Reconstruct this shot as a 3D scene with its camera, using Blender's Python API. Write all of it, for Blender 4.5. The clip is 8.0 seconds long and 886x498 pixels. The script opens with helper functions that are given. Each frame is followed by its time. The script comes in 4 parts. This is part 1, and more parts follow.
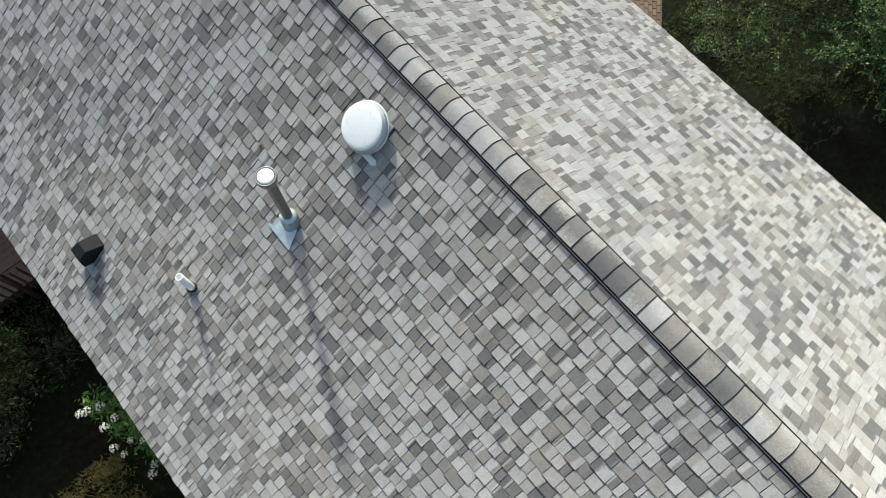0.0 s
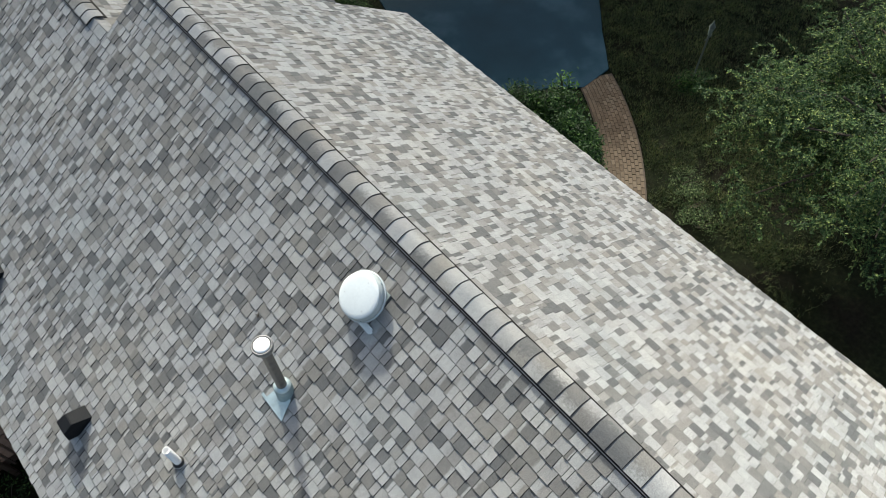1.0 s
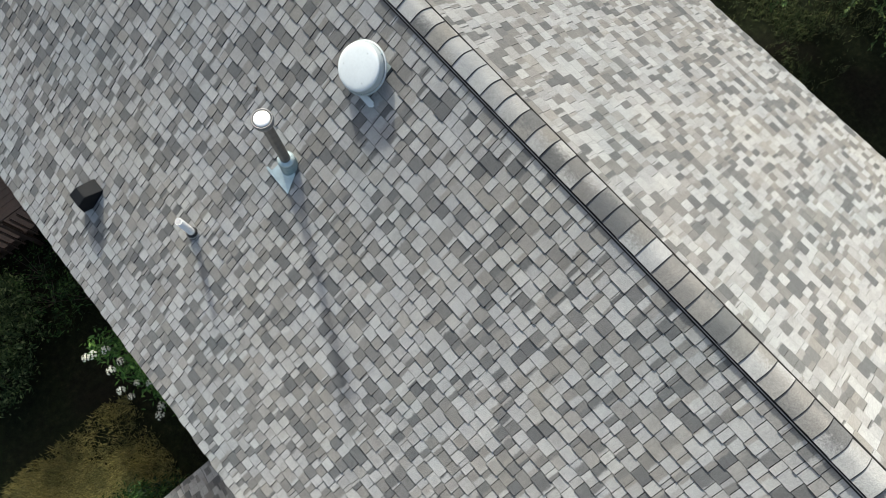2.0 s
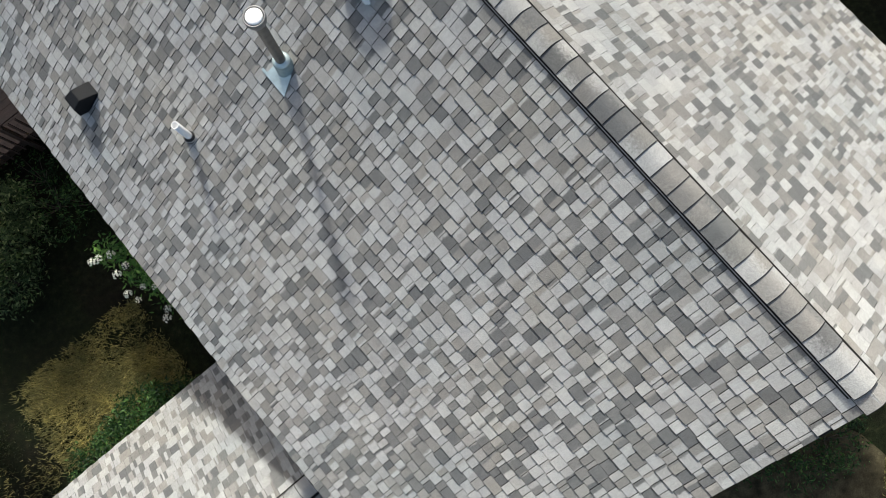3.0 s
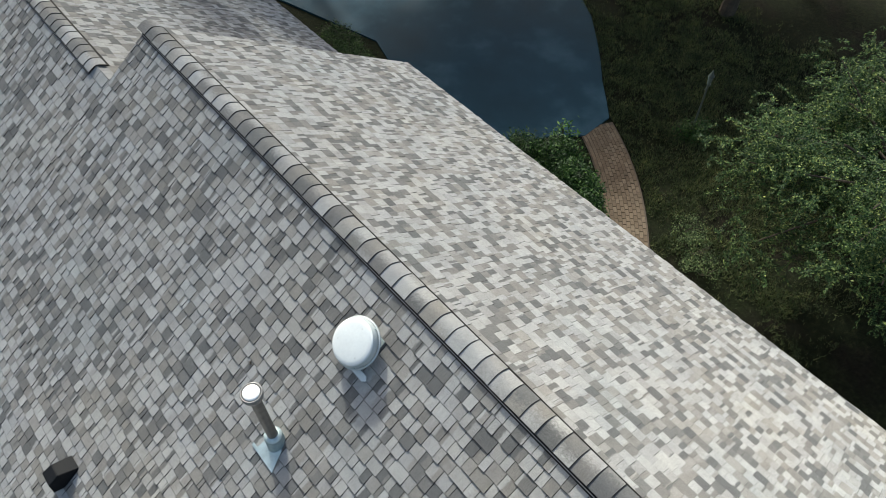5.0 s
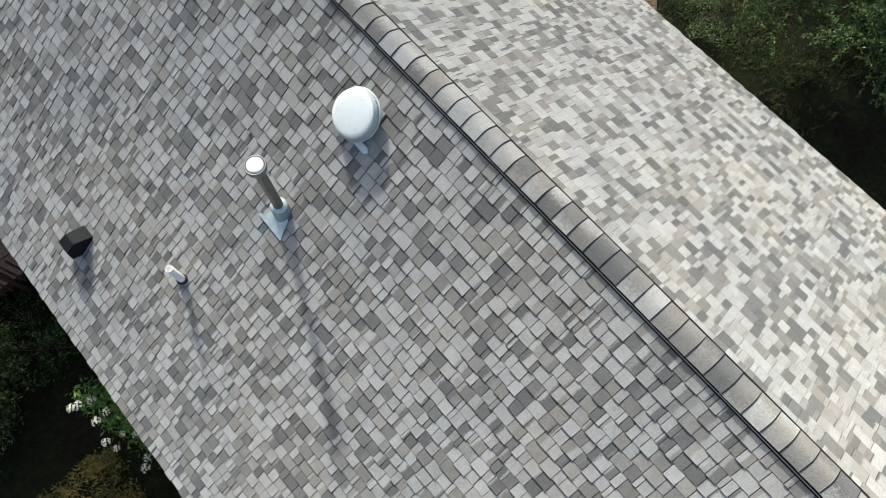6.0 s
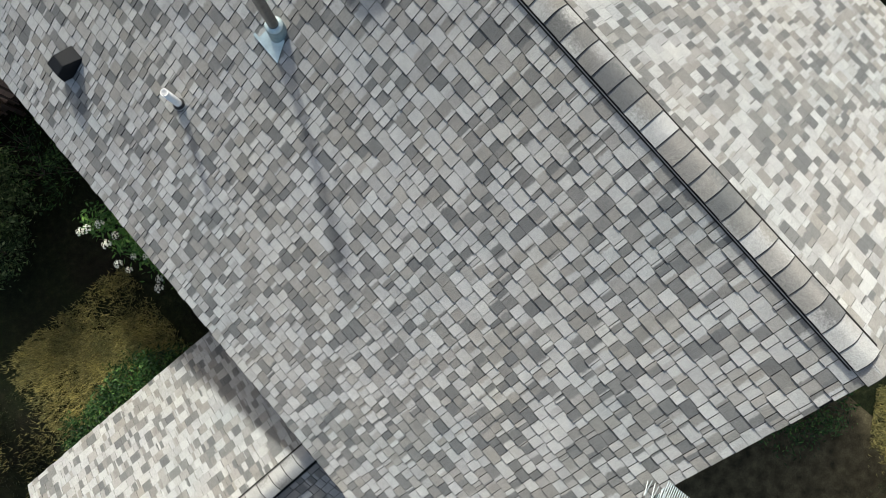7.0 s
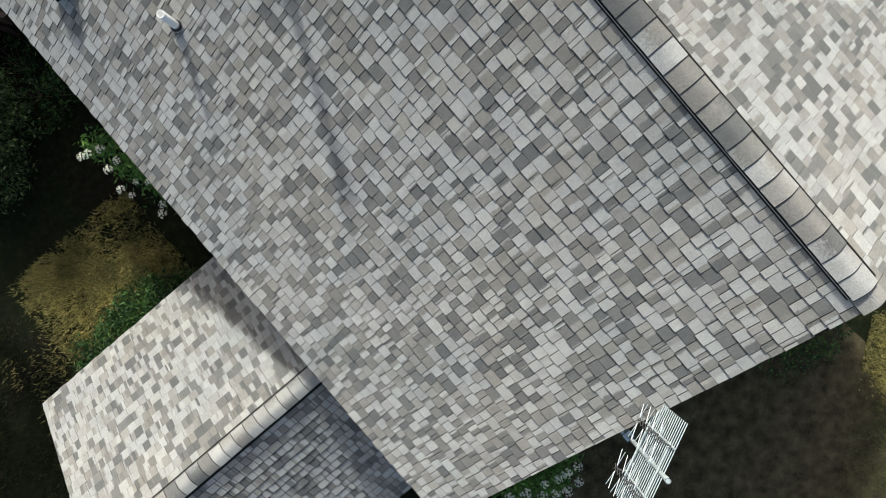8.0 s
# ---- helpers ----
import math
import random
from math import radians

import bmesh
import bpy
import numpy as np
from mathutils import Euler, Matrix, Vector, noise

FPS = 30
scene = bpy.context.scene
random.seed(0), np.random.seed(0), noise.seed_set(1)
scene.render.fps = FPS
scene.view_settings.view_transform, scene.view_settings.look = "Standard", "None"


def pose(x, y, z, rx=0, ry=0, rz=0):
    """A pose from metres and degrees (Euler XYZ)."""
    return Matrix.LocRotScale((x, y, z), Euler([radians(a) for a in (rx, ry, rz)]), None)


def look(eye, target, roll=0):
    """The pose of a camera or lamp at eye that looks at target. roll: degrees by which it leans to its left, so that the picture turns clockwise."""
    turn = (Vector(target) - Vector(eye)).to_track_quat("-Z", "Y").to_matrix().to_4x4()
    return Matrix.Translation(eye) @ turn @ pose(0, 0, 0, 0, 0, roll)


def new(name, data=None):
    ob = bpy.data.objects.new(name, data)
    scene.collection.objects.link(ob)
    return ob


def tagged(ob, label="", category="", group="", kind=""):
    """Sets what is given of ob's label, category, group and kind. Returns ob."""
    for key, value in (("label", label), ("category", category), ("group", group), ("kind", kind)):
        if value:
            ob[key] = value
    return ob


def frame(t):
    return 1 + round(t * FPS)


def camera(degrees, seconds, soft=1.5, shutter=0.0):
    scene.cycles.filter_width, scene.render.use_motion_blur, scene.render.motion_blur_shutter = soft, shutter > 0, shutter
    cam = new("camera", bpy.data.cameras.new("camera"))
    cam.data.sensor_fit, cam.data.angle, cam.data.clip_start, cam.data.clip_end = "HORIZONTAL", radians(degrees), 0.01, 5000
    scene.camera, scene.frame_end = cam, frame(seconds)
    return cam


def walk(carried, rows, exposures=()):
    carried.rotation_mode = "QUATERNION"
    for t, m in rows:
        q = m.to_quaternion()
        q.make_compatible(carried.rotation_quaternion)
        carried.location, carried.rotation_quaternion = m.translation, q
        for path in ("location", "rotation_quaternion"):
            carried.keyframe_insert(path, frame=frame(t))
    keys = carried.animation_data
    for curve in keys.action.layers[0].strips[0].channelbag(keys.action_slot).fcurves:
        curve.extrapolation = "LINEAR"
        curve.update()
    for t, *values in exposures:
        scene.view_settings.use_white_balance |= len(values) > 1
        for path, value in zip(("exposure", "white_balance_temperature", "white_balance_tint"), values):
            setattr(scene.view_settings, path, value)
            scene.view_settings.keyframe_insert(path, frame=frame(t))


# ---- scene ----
cam = camera(63.7, 8.0, soft=0.4)
PATH = [
    (0.00, -2.375, 2.684, 13.377, -40.28, -70.43, 0.60),
    (0.25, -2.377, 2.684, 13.387, -40.46, -64.60, 0.54),
    (0.50, -2.380, 2.685, 13.397, -40.64, -58.10, 0.48),
    (0.80, -2.388, 2.674, 13.399, -40.66, -55.40, 0.45),
    (1.00, -2.393, 2.666, 13.401, -40.68, -56.91, 0.43),
    (1.20, -2.392, 2.664, 13.389, -40.71, -60.80, 0.52),
    (1.50, -2.390, 2.661, 13.372, -40.76, -69.23, 0.66),
    (1.70, -2.381, 2.673, 13.365, -40.69, -72.66, 0.68),
    (2.20, -2.358, 2.616, 13.348, -40.51, -75.20, 1.02),
    (2.80, -2.331, 2.547, 13.327, -40.28, -77.43, 1.43),
    (3.00, -2.324, 2.555, 13.320, -40.25, -82.06, 1.44),
    (3.20, -2.317, 2.573, 13.309, -40.24, -83.70, 1.36),
    (3.50, -2.308, 2.599, 13.293, -40.21, -84.20, 1.23),
    (3.60, -2.303, 2.604, 13.289, -40.17, -83.40, 1.19),
    (3.80, -2.294, 2.613, 13.280, -40.11, -79.60, 1.09),
    (4.00, -2.284, 2.622, 13.271, -40.04, -74.26, 1.00),
    (4.50, -2.258, 2.628, 13.291, -40.06, -60.13, 0.98),
    (4.70, -2.277, 2.614, 13.280, -40.15, -56.15, 0.92),
    (5.20, -2.310, 2.650, 13.272, -40.47, -52.40, 0.68),
    (5.80, -2.351, 2.694, 13.264, -40.85, -65.19, 0.41),
    (6.00, -2.346, 2.697, 13.264, -40.84, -71.24, 0.39),
    (6.20, -2.347, 2.705, 13.257, -40.80, -77.00, 0.41),
    (6.50, -2.348, 2.717, 13.246, -40.74, -83.84, 0.44),
    (7.00, -2.351, 2.734, 13.228, -40.62, -85.21, 0.37),
    (7.50, -2.332, 2.737, 13.231, -40.55, -85.28, 0.53),
    (7.70, -2.333, 2.751, 13.237, -40.47, -86.50, 0.52),
    (7.80, -2.334, 2.757, 13.240, -40.43, -88.30, 0.52),
    (8.00, -2.334, 2.771, 13.245, -40.36, -91.30, 0.51),
]
walk(cam, [(t, pose(x, y, z, 90 + pitch, roll, yaw)) for t, x, y, z, yaw, pitch, roll in PATH],
     exposures=((0.0, 0.99, 7050, 4), (1.0, 1.03, 7050, 4), (1.6, 0.97, 7050, 4.5), (3.0, 0.92, 7050, 6.5), (3.5, 0.86, 7050, 6), (4.6, 0.96, 7050, 4.5),
                (6.0, 0.98, 7050, 5.5), (6.5, 0.98, 7050, 7.5), (7.0, 0.92, 7050, 5), (7.5, 0.90, 7050, 5), (8.0, 0.78, 7050, 4.5)))

# ---------------------------------------------------------------- light
SUN_DIR = Vector((0.352, 0.712, 0.606)).normalized()
world = bpy.data.worlds.new("sky")
scene.world = world
world.use_nodes = True
wn = world.node_tree
sky = wn.nodes.new("ShaderNodeTexSky")
sky.sky_type = "NISHITA"
sky.sun_disc = False
sky.sun_elevation = math.asin(SUN_DIR.z)
sky.sun_rotation = math.atan2(SUN_DIR.x, SUN_DIR.y)
sky.altitude = 200
sky.air_density = 1.0
sky.dust_density = 5.0
wn.links.new(sky.outputs[0], wn.nodes["Background"].inputs[0])
wn.nodes["Background"].inputs[1].default_value = 0.118
sun = new("sun", bpy.data.lights.new("sun", "SUN"))
sun.data.energy = 2.65
sun.data.angle = radians(3.3)
sun.data.color = (0.945, 0.975, 1.0)
sun.matrix_world = look(SUN_DIR * 60, (0, 0, 0))

# ---------------------------------------------------------------- plan
SLOPE = math.atan(8 / 12)
CP, SP, TP = math.cos(SLOPE), math.sin(SLOPE), math.tan(SLOPE)
RIDGE_Z = 7.3
EAVE_W, EAVE_E = 4.845, 4.39        # half spans of the main roof, west and east
GABLE_Y0, GABLE_Y1 = 0.0, 11.75    # near and far gable ends
REAR_X = -0.8                      # ridge of the rear section
WING_Y, WING_Z, WING_HALF, WING_X = 2.484, RIDGE_Z - 3.814, 2.431, -9.12
COURSE = 0.1416                    # shingle exposure
CAP = 0.205                        # ridge cap exposure

# ---------------------------------------------------------------- materials


def nodes_of(name):
    mat = bpy.data.materials.new(name)
    mat.use_nodes = True
    nt = mat.node_tree
    return mat, nt, nt.nodes["Principled BSDF"]


def link(nt, a, b):
    nt.links.new(a, b)


def math_node(nt, op, a, b=0.0, clamp=False):
    n = nt.nodes.new("ShaderNodeMath")
    n.operation = op
    n.use_clamp = clamp
    for i, val in enumerate((a, b)):
        if isinstance(val, (int, float)):
            n.inputs[i].default_value = val
        else:
            link(nt, val, n.inputs[i])
    return n.outputs[0]


def mix_col(nt, fac, a, b, blend="MIX"):
    n = nt.nodes.new("ShaderNodeMix")
    n.data_type = "RGBA"
    n.blend_type = blend
    for sock, val in ((n.inputs[0], fac), (n.inputs[6], a), (n.inputs[7], b)):
        if isinstance(val, (int, float)):
            sock.default_value = val
        elif isinstance(val, tuple):
            sock.default_value = (*val, 1)
        else:
            link(nt, val, sock)
    return n.outputs[2]


def ramp(nt, fac, stops, constant=False):
    n = nt.nodes.new("ShaderNodeValToRGB")
    n.color_ramp.interpolation = "CONSTANT" if constant else "LINEAR"
    els = n.color_ramp.elements
    while len(els) < len(stops):
        els.new(0.5)
    for e, (p, c) in zip(els, stops):
        e.position, e.color = p, (*c, 1)
    link(nt, fac, n.inputs[0])
    return n.outputs[0]


def noise_tex(nt, vec, scale, detail=2.0, rough=0.55):
    n = nt.nodes.new("ShaderNodeTexNoise")
    n.inputs["Scale"].default_value = scale
    n.inputs["Detail"].default_value = detail
    n.inputs["Roughness"].default_value = rough
    link(nt, vec, n.inputs["Vector"])
    return n.outputs[0]


def position(nt):
    return nt.nodes.new("ShaderNodeNewGeometry").outputs["Position"]


def bump(nt, height, strength, dist, bsdf):
    n = nt.nodes.new("ShaderNodeBump")
    n.inputs["Strength"].default_value = strength
    n.inputs["Distance"].default_value = dist
    link(nt, height, n.inputs["Height"])
    link(nt, n.outputs[0], bsdf.inputs["Normal"])


def spread(nt, val, lo, hi):
    n = nt.nodes.new("ShaderNodeMapRange")
    n.inputs["From Min"].default_value = lo
    n.inputs["From Max"].default_value = hi
    link(nt, val, n.inputs["Value"])
    return n.outputs[0]


def random_of(nt, single):
    if single:
        return nt.nodes.new("ShaderNodeObjectInfo").outputs["Random"]
    return nt.nodes.new("ShaderNodeNewGeometry").outputs["Random Per Island"]


def shingle_material(name, single, caps=False):
    """Mineral-granule asphalt shingle: a blend of greys from piece to piece, a shadow band on some, stains over all."""
    mat, nt, b = nodes_of(name)
    rnd = random_of(nt, single)
    pos = position(nt)
    tones = [(0.0, (0.142, 0.145, 0.146)), (0.10, (0.176, 0.176, 0.173)), (0.20, (0.212, 0.208, 0.198)), (0.30, (0.250, 0.243, 0.228)),
             (0.39, (0.290, 0.283, 0.269)), (0.49, (0.332, 0.331, 0.324)), (0.62, (0.366, 0.368, 0.363)), (0.82, (0.392, 0.395, 0.391))]
    second = math_node(nt, "FRACT", math_node(nt, "MULTIPLY", rnd, 37.31))
    third = math_node(nt, "FRACT", math_node(nt, "MULTIPLY", rnd, 91.7))
    fourth = math_node(nt, "FRACT", math_node(nt, "MULTIPLY", rnd, 173.3))
    one = ramp(nt, rnd, tones, constant=True)
    two = ramp(nt, fourth, tones, constant=True)
    uv = nt.nodes.new("ShaderNodeUVMap")
    uv.uv_map = "UVMap"
    sep = nt.nodes.new("ShaderNodeSeparateXYZ")
    link(nt, uv.outputs[0], sep.inputs[0])
    # the granule blend changes part of the way along many tabs
    wob = noise_tex(nt, pos, 45.0, 2.0)
    edge = math_node(nt, "ADD", sep.outputs[0], math_node(nt, "MULTIPLY", math_node(nt, "SUBTRACT", wob, 0.5), 0.8 if caps else 0.45))
    split = math_node(nt, "MULTIPLY", second, 1.1 if caps else 1.55)
    band = spread(nt, math_node(nt, "SUBTRACT", edge, split), -0.22 if caps else -0.05, 0.22 if caps else 0.05)
    piece = mix_col(nt, band, one, two)
    piece = mix_col(nt, 1.0, piece, ramp(nt, third, [(0.0, (0.93, 0.93, 0.94)), (1.0, (1.06, 1.06, 1.05))]), "MULTIPLY")
    grain = noise_tex(nt, pos, 95.0, 1.0, 0.6)
    piece = mix_col(nt, 1.0, piece, ramp(nt, grain, [(0.30, (0.78, 0.78, 0.78)), (0.50, (1.0, 1.0, 1.0)), (0.70, (1.24, 1.24, 1.23))]), "MULTIPLY")
    stain = noise_tex(nt, pos, 0.85, 3.0, 0.6)
    piece = mix_col(nt, 1.0, piece, ramp(nt, stain, [(0.32, (0.915, 0.945, 0.952)), (0.50, (1.0, 1.0, 1.0)), (0.68, (1.04, 1.025, 0.985))]), "MULTIPLY")
    wear = noise_tex(nt, pos, 7.0, 4.0, 0.7)
    piece = mix_col(nt, 1.0, piece, ramp(nt, wear, [(0.3, (0.90, 0.90, 0.90)), (0.7, (1.08, 1.08, 1.08))]), "MULTIPLY")
    link(nt, piece, b.inputs["Base Color"])
    b.inputs["Roughness"].default_value = 0.92
    b.inputs["Diffuse Roughness"].default_value = 0.85
    b.inputs["Specular IOR Level"].default_value = 0.25
    bump(nt, math_node(nt, "ADD", grain, math_node(nt, "MULTIPLY", wear, 0.6)), 0.6, 0.005, b)
    return mat


def plain_material(name, col, rough=0.6, metal=0.0, var=0.12, scale=6.0, bump_amt=0.15, spec=0.5):
    """A painted, moulded or natural surface with two scales of variation."""
    mat, nt, b = nodes_of(name)
    pos = position(nt)
    n1 = noise_tex(nt, pos, scale, 4.0, 0.6)
    n2 = noise_tex(nt, pos, scale * 11, 3.0, 0.65)
    lo, hi = 1 - var, 1 + var
    c = mix_col(nt, 1.0, tuple(col), ramp(nt, n1, [(0.3, (lo, lo, lo)), (0.7, (hi, hi, hi))]), "MULTIPLY")
    c = mix_col(nt, 1.0, c, ramp(nt, n2, [(0.3, (1 - var * 0.6,) * 3), (0.7, (1 + var * 0.6,) * 3)]), "MULTIPLY")
    link(nt, c, b.inputs["Base Color"])
    b.inputs["Metallic"].default_value = metal
    b.inputs["Specular IOR Level"].default_value = spec
    link(nt, math_node(nt, "ADD", math_node(nt, "MULTIPLY", math_node(nt, "SUBTRACT", n1, 0.5), 0.25), rough), b.inputs["Roughness"])
    if bump_amt:
        bump(nt, n2, bump_amt, 0.003, b)
    return mat


def leaf_material(name, dark, mid, light):
    mat, nt, b = nodes_of(name)
    rnd = random_of(nt, False)
    pos = position(nt)
    c = ramp(nt, rnd, [(0.0, dark), (0.62, mid), (0.88, tuple(p * 0.65 + q * 0.35 for p, q in zip(mid, light))), (1.0, light)])
    c = mix_col(nt, 1.0, c, ramp(nt, noise_tex(nt, pos, 1.9, 5.0, 0.65), [(0.32, (0.45, 0.52, 0.55)), (0.5, (1.0, 1.0, 1.0)), (0.68, (1.5, 1.45, 1.3))]), "MULTIPLY")
    link(nt, c, b.inputs["Base Color"])
    b.inputs["Roughness"].default_value = 0.5
    b.inputs["Specular IOR Level"].default_value = 0.18
    tr = nt.nodes.new("ShaderNodeBsdfTranslucent")
    link(nt, c, tr.inputs[0])
    ms = nt.nodes.new("ShaderNodeMixShader")
    ms.inputs[0].default_value = 0.25
    link(nt, b.outputs[0], ms.inputs[1])
    link(nt, tr.outputs[0], ms.inputs[2])
    link(nt, ms.outputs[0], nt.nodes["Material Output"].inputs[0])
    return mat


def ground_material():
    """Lawn soil: turf, dry straw patches and bare mulch, near black with deep shade put into the colours."""
    mat, nt, b = nodes_of("lawn_ground")
    pos = position(nt)
    a = noise_tex(nt, pos, 0.55, 4.0, 0.6)
    f = noise_tex(nt, pos, 9.0, 4.0, 0.7)
    g = noise_tex(nt, pos, 60.0, 3.0, 0.7)
    # Turf and mulch tones are lowered to carry the shade round the house.
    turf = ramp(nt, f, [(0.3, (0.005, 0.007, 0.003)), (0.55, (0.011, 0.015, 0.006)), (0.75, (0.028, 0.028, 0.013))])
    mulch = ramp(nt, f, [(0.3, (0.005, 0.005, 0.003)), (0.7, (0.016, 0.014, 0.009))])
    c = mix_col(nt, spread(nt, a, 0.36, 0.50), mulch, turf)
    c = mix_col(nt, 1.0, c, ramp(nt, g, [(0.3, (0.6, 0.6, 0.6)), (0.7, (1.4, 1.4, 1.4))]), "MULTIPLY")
    link(nt, c, b.inputs["Base Color"])
    b.inputs["Roughness"].default_value = 0.95
    b.inputs["Specular IOR Level"].default_value = 0.1
    bump(nt, math_node(nt, "ADD", f, g), 0.8, 0.03, b)
    return mat


def asphalt_material():
    mat, nt, b = nodes_of("driveway_asphalt")
    pos = position(nt)
    big = noise_tex(nt, pos, 0.5, 4.0, 0.6)
    fine = noise_tex(nt, pos, 110.0, 3.0, 0.8)
    # The sky's blue reflection is mixed into these tones; specular stays low.
    c = ramp(nt, big, [(0.30, (0.009, 0.036, 0.056)), (0.52, (0.015, 0.049, 0.074)), (0.70, (0.040, 0.090, 0.122))])
    c = mix_col(nt, 1.0, c, ramp(nt, fine, [(0.3, (0.75, 0.75, 0.75)), (0.7, (1.3, 1.3, 1.3))]), "MULTIPLY")
    link(nt, c, b.inputs["Base Color"])
    link(nt, ramp(nt, big, [(0.3, (0.55, 0.55, 0.55)), (0.7, (0.75, 0.75, 0.75))]), b.inputs["Roughness"])
    b.inputs["Specular IOR Level"].default_value = 0.06
    bump(nt, fine, 0.4, 0.004, b)
    return mat


def brick_material(name):
    mat, nt, b = nodes_of(name)
    rnd = random_of(nt, True)
    pos = position(nt)
    c = ramp(nt, rnd, [(0.0, (0.112, 0.080, 0.052)), (0.5, (0.140, 0.102, 0.068)), (1.0, (0.172, 0.130, 0.090))])
    c = mix_col(nt, 1.0, c, ramp(nt, noise_tex(nt, pos, 35.0, 4.0, 0.7), [(0.3, (0.75, 0.75, 0.75)), (0.7, (1.25, 1.25, 1.25))]), "MULTIPLY")
    c = mix_col(nt, 1.0, c, ramp(nt, noise_tex(nt, pos, 1.2, 3.0), [(0.3, (0.85, 0.87, 0.85)), (0.7, (1.1, 1.08, 1.05))]), "MULTIPLY")
    link(nt, c, b.inputs["Base Color"])
    b.inputs["Roughness"].default_value = 0.9
    bump(nt, noise_tex(nt, pos, 160.0), 0.4, 0.003, b)
    return mat


SHINGLE = shingle_material("granule_shingle", True)
SHINGLE_FIELD = shingle_material("granule_shingle_field", False)
CAP_MAT = shingle_material("granule_ridge_cap", True, True)
SIDE_EDGE = plain_material("grey_granule_side_edge", (0.030, 0.030, 0.030), 0.9, spec=0.1)
UNDERLAY = plain_material("shingle_mat_shadow_gap", (0.015, 0.015, 0.015), 0.95, spec=0.1)
# Cut asphalt edges, also laid on top at the butts as a shadow line.
CUT_EDGE_SHADOW = plain_material("black_cut_edge_and_shadow_line", (0.018, 0.018, 0.019), 0.9, spec=0.1)
VENT_BLACK = plain_material("black_vent_plastic", (0.010, 0.010, 0.010), 0.75, spec=0.15)
VENT_STRIP = plain_material("grey_vent_flange", (0.30, 0.30, 0.30), 0.6)
HOOD = plain_material("charcoal_hood_plastic", (0.0105, 0.012, 0.0145), 0.6, var=0.12, spec=0.08)
DOME = plain_material("white_enamelled_metal", (0.66, 0.71, 0.72), 0.42, var=0.05, scale=4.0, bump_amt=0.05)
# Same white metal as the dome, with the side's shade put into the grey.
DOME_RIM = plain_material("shade_greyed_white_metal", (0.40, 0.45, 0.47), 0.45, var=0.1)
GALV = plain_material("galvanised_steel", (0.47, 0.57, 0.59), 0.48, metal=0.55, var=0.15, scale=12.0)
CONE = plain_material("blue_grey_galvanised_cone", (0.23, 0.315, 0.34), 0.42, metal=0.15, var=0.2, scale=10.0)
PIPE_GREY = plain_material("dull_flue_pipe", (0.14, 0.14, 0.137), 0.34, metal=0.75, var=0.25, scale=18.0)
CAP_WHITE = plain_material("bright_cap_disc", (0.86, 0.86, 0.84), 0.35, var=0.04, bump_amt=0.04)
CAP_RING = plain_material("steel_cap_ring", (0.17, 0.17, 0.17), 0.4, metal=0.25, var=0.15)
PVC = plain_material("white_pvc", (0.82, 0.82, 0.81), 0.4, var=0.05, bump_amt=0.04)
RUBBER = plain_material("black_rubber", (0.02, 0.02, 0.021), 0.7)
ALU = plain_material("bare_aluminium", (0.52, 0.585, 0.595), 0.45, metal=0.35, var=0.1, scale=20.0)
FEED = plain_material("dark_feed_wire", (0.07, 0.07, 0.07), 0.5)
FASCIA = plain_material("painted_fascia", (0.30, 0.29, 0.27), 0.6)
SIDING = plain_material("house_siding", (0.42, 0.38, 0.32), 0.8)
DECK = plain_material("brown_deck_stain", (0.085, 0.055, 0.042), 0.8, var=0.3, scale=3.0)
BARK = plain_material("tree_bark", (0.075, 0.060, 0.045), 0.95, var=0.35, scale=5.0, bump_amt=0.6)
LEAF_TREE = leaf_material("tree_leaf", (0.009, 0.026, 0.011), (0.054, 0.112, 0.041), (0.30, 0.36, 0.12))
LEAF_HEDGE = leaf_material("hedge_leaf", (0.006, 0.020, 0.006), (0.024, 0.066, 0.017), (0.10, 0.19, 0.05))
LEAF_BRIGHT = leaf_material("fresh_leaf", (0.035, 0.10, 0.022), (0.080, 0.19, 0.040), (0.17, 0.30, 0.075))
LEAF_SHRUB = leaf_material("shrub_leaf", (0.018, 0.040, 0.015), (0.062, 0.105, 0.038), (0.30, 0.36, 0.17))
# Darker copy of the lawn blades, with shade put into the colour.
GRASS_SHADED = leaf_material("grass_blade", (0.010, 0.017, 0.006), (0.023, 0.030, 0.010), (0.062, 0.054, 0.025))
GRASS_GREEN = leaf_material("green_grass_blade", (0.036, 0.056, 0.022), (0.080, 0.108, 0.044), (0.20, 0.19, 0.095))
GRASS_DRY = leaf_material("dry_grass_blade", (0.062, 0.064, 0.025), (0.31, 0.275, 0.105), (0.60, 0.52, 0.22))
PETAL = leaf_material("white_petal", (0.66, 0.67, 0.56), (0.80, 0.80, 0.71), (0.88, 0.88, 0.80))
GROUND = ground_material()
ASPHALT = asphalt_material()
BRICK = brick_material("clay_paver")
MULCH = plain_material("brown_mulch", (0.050, 0.043, 0.025), 0.95, var=0.6, scale=4.5, bump_amt=0.8, spec=0.1)
SAND = plain_material("jointing_sand", (0.080, 0.062, 0.046), 0.95, var=0.3)
LAMP_GREEN = plain_material("dark_green_iron", (0.075, 0.098, 0.088), 0.5)
LAMP_GLASS = plain_material("frosted_lantern_glass", (0.16, 0.20, 0.18), 0.25, var=0.1)

# ---------------------------------------------------------------- helpers


def part(name, bm, material, parent, label=""):
    """Links a bmesh as one mesh object under a thing or a part."""
    me = bpy.data.meshes.new(name)
    bm.to_mesh(me)
    bm.free()
    me.materials.append(material)
    ob = new(name, me)
    ob.parent = parent
    return tagged(ob, label)


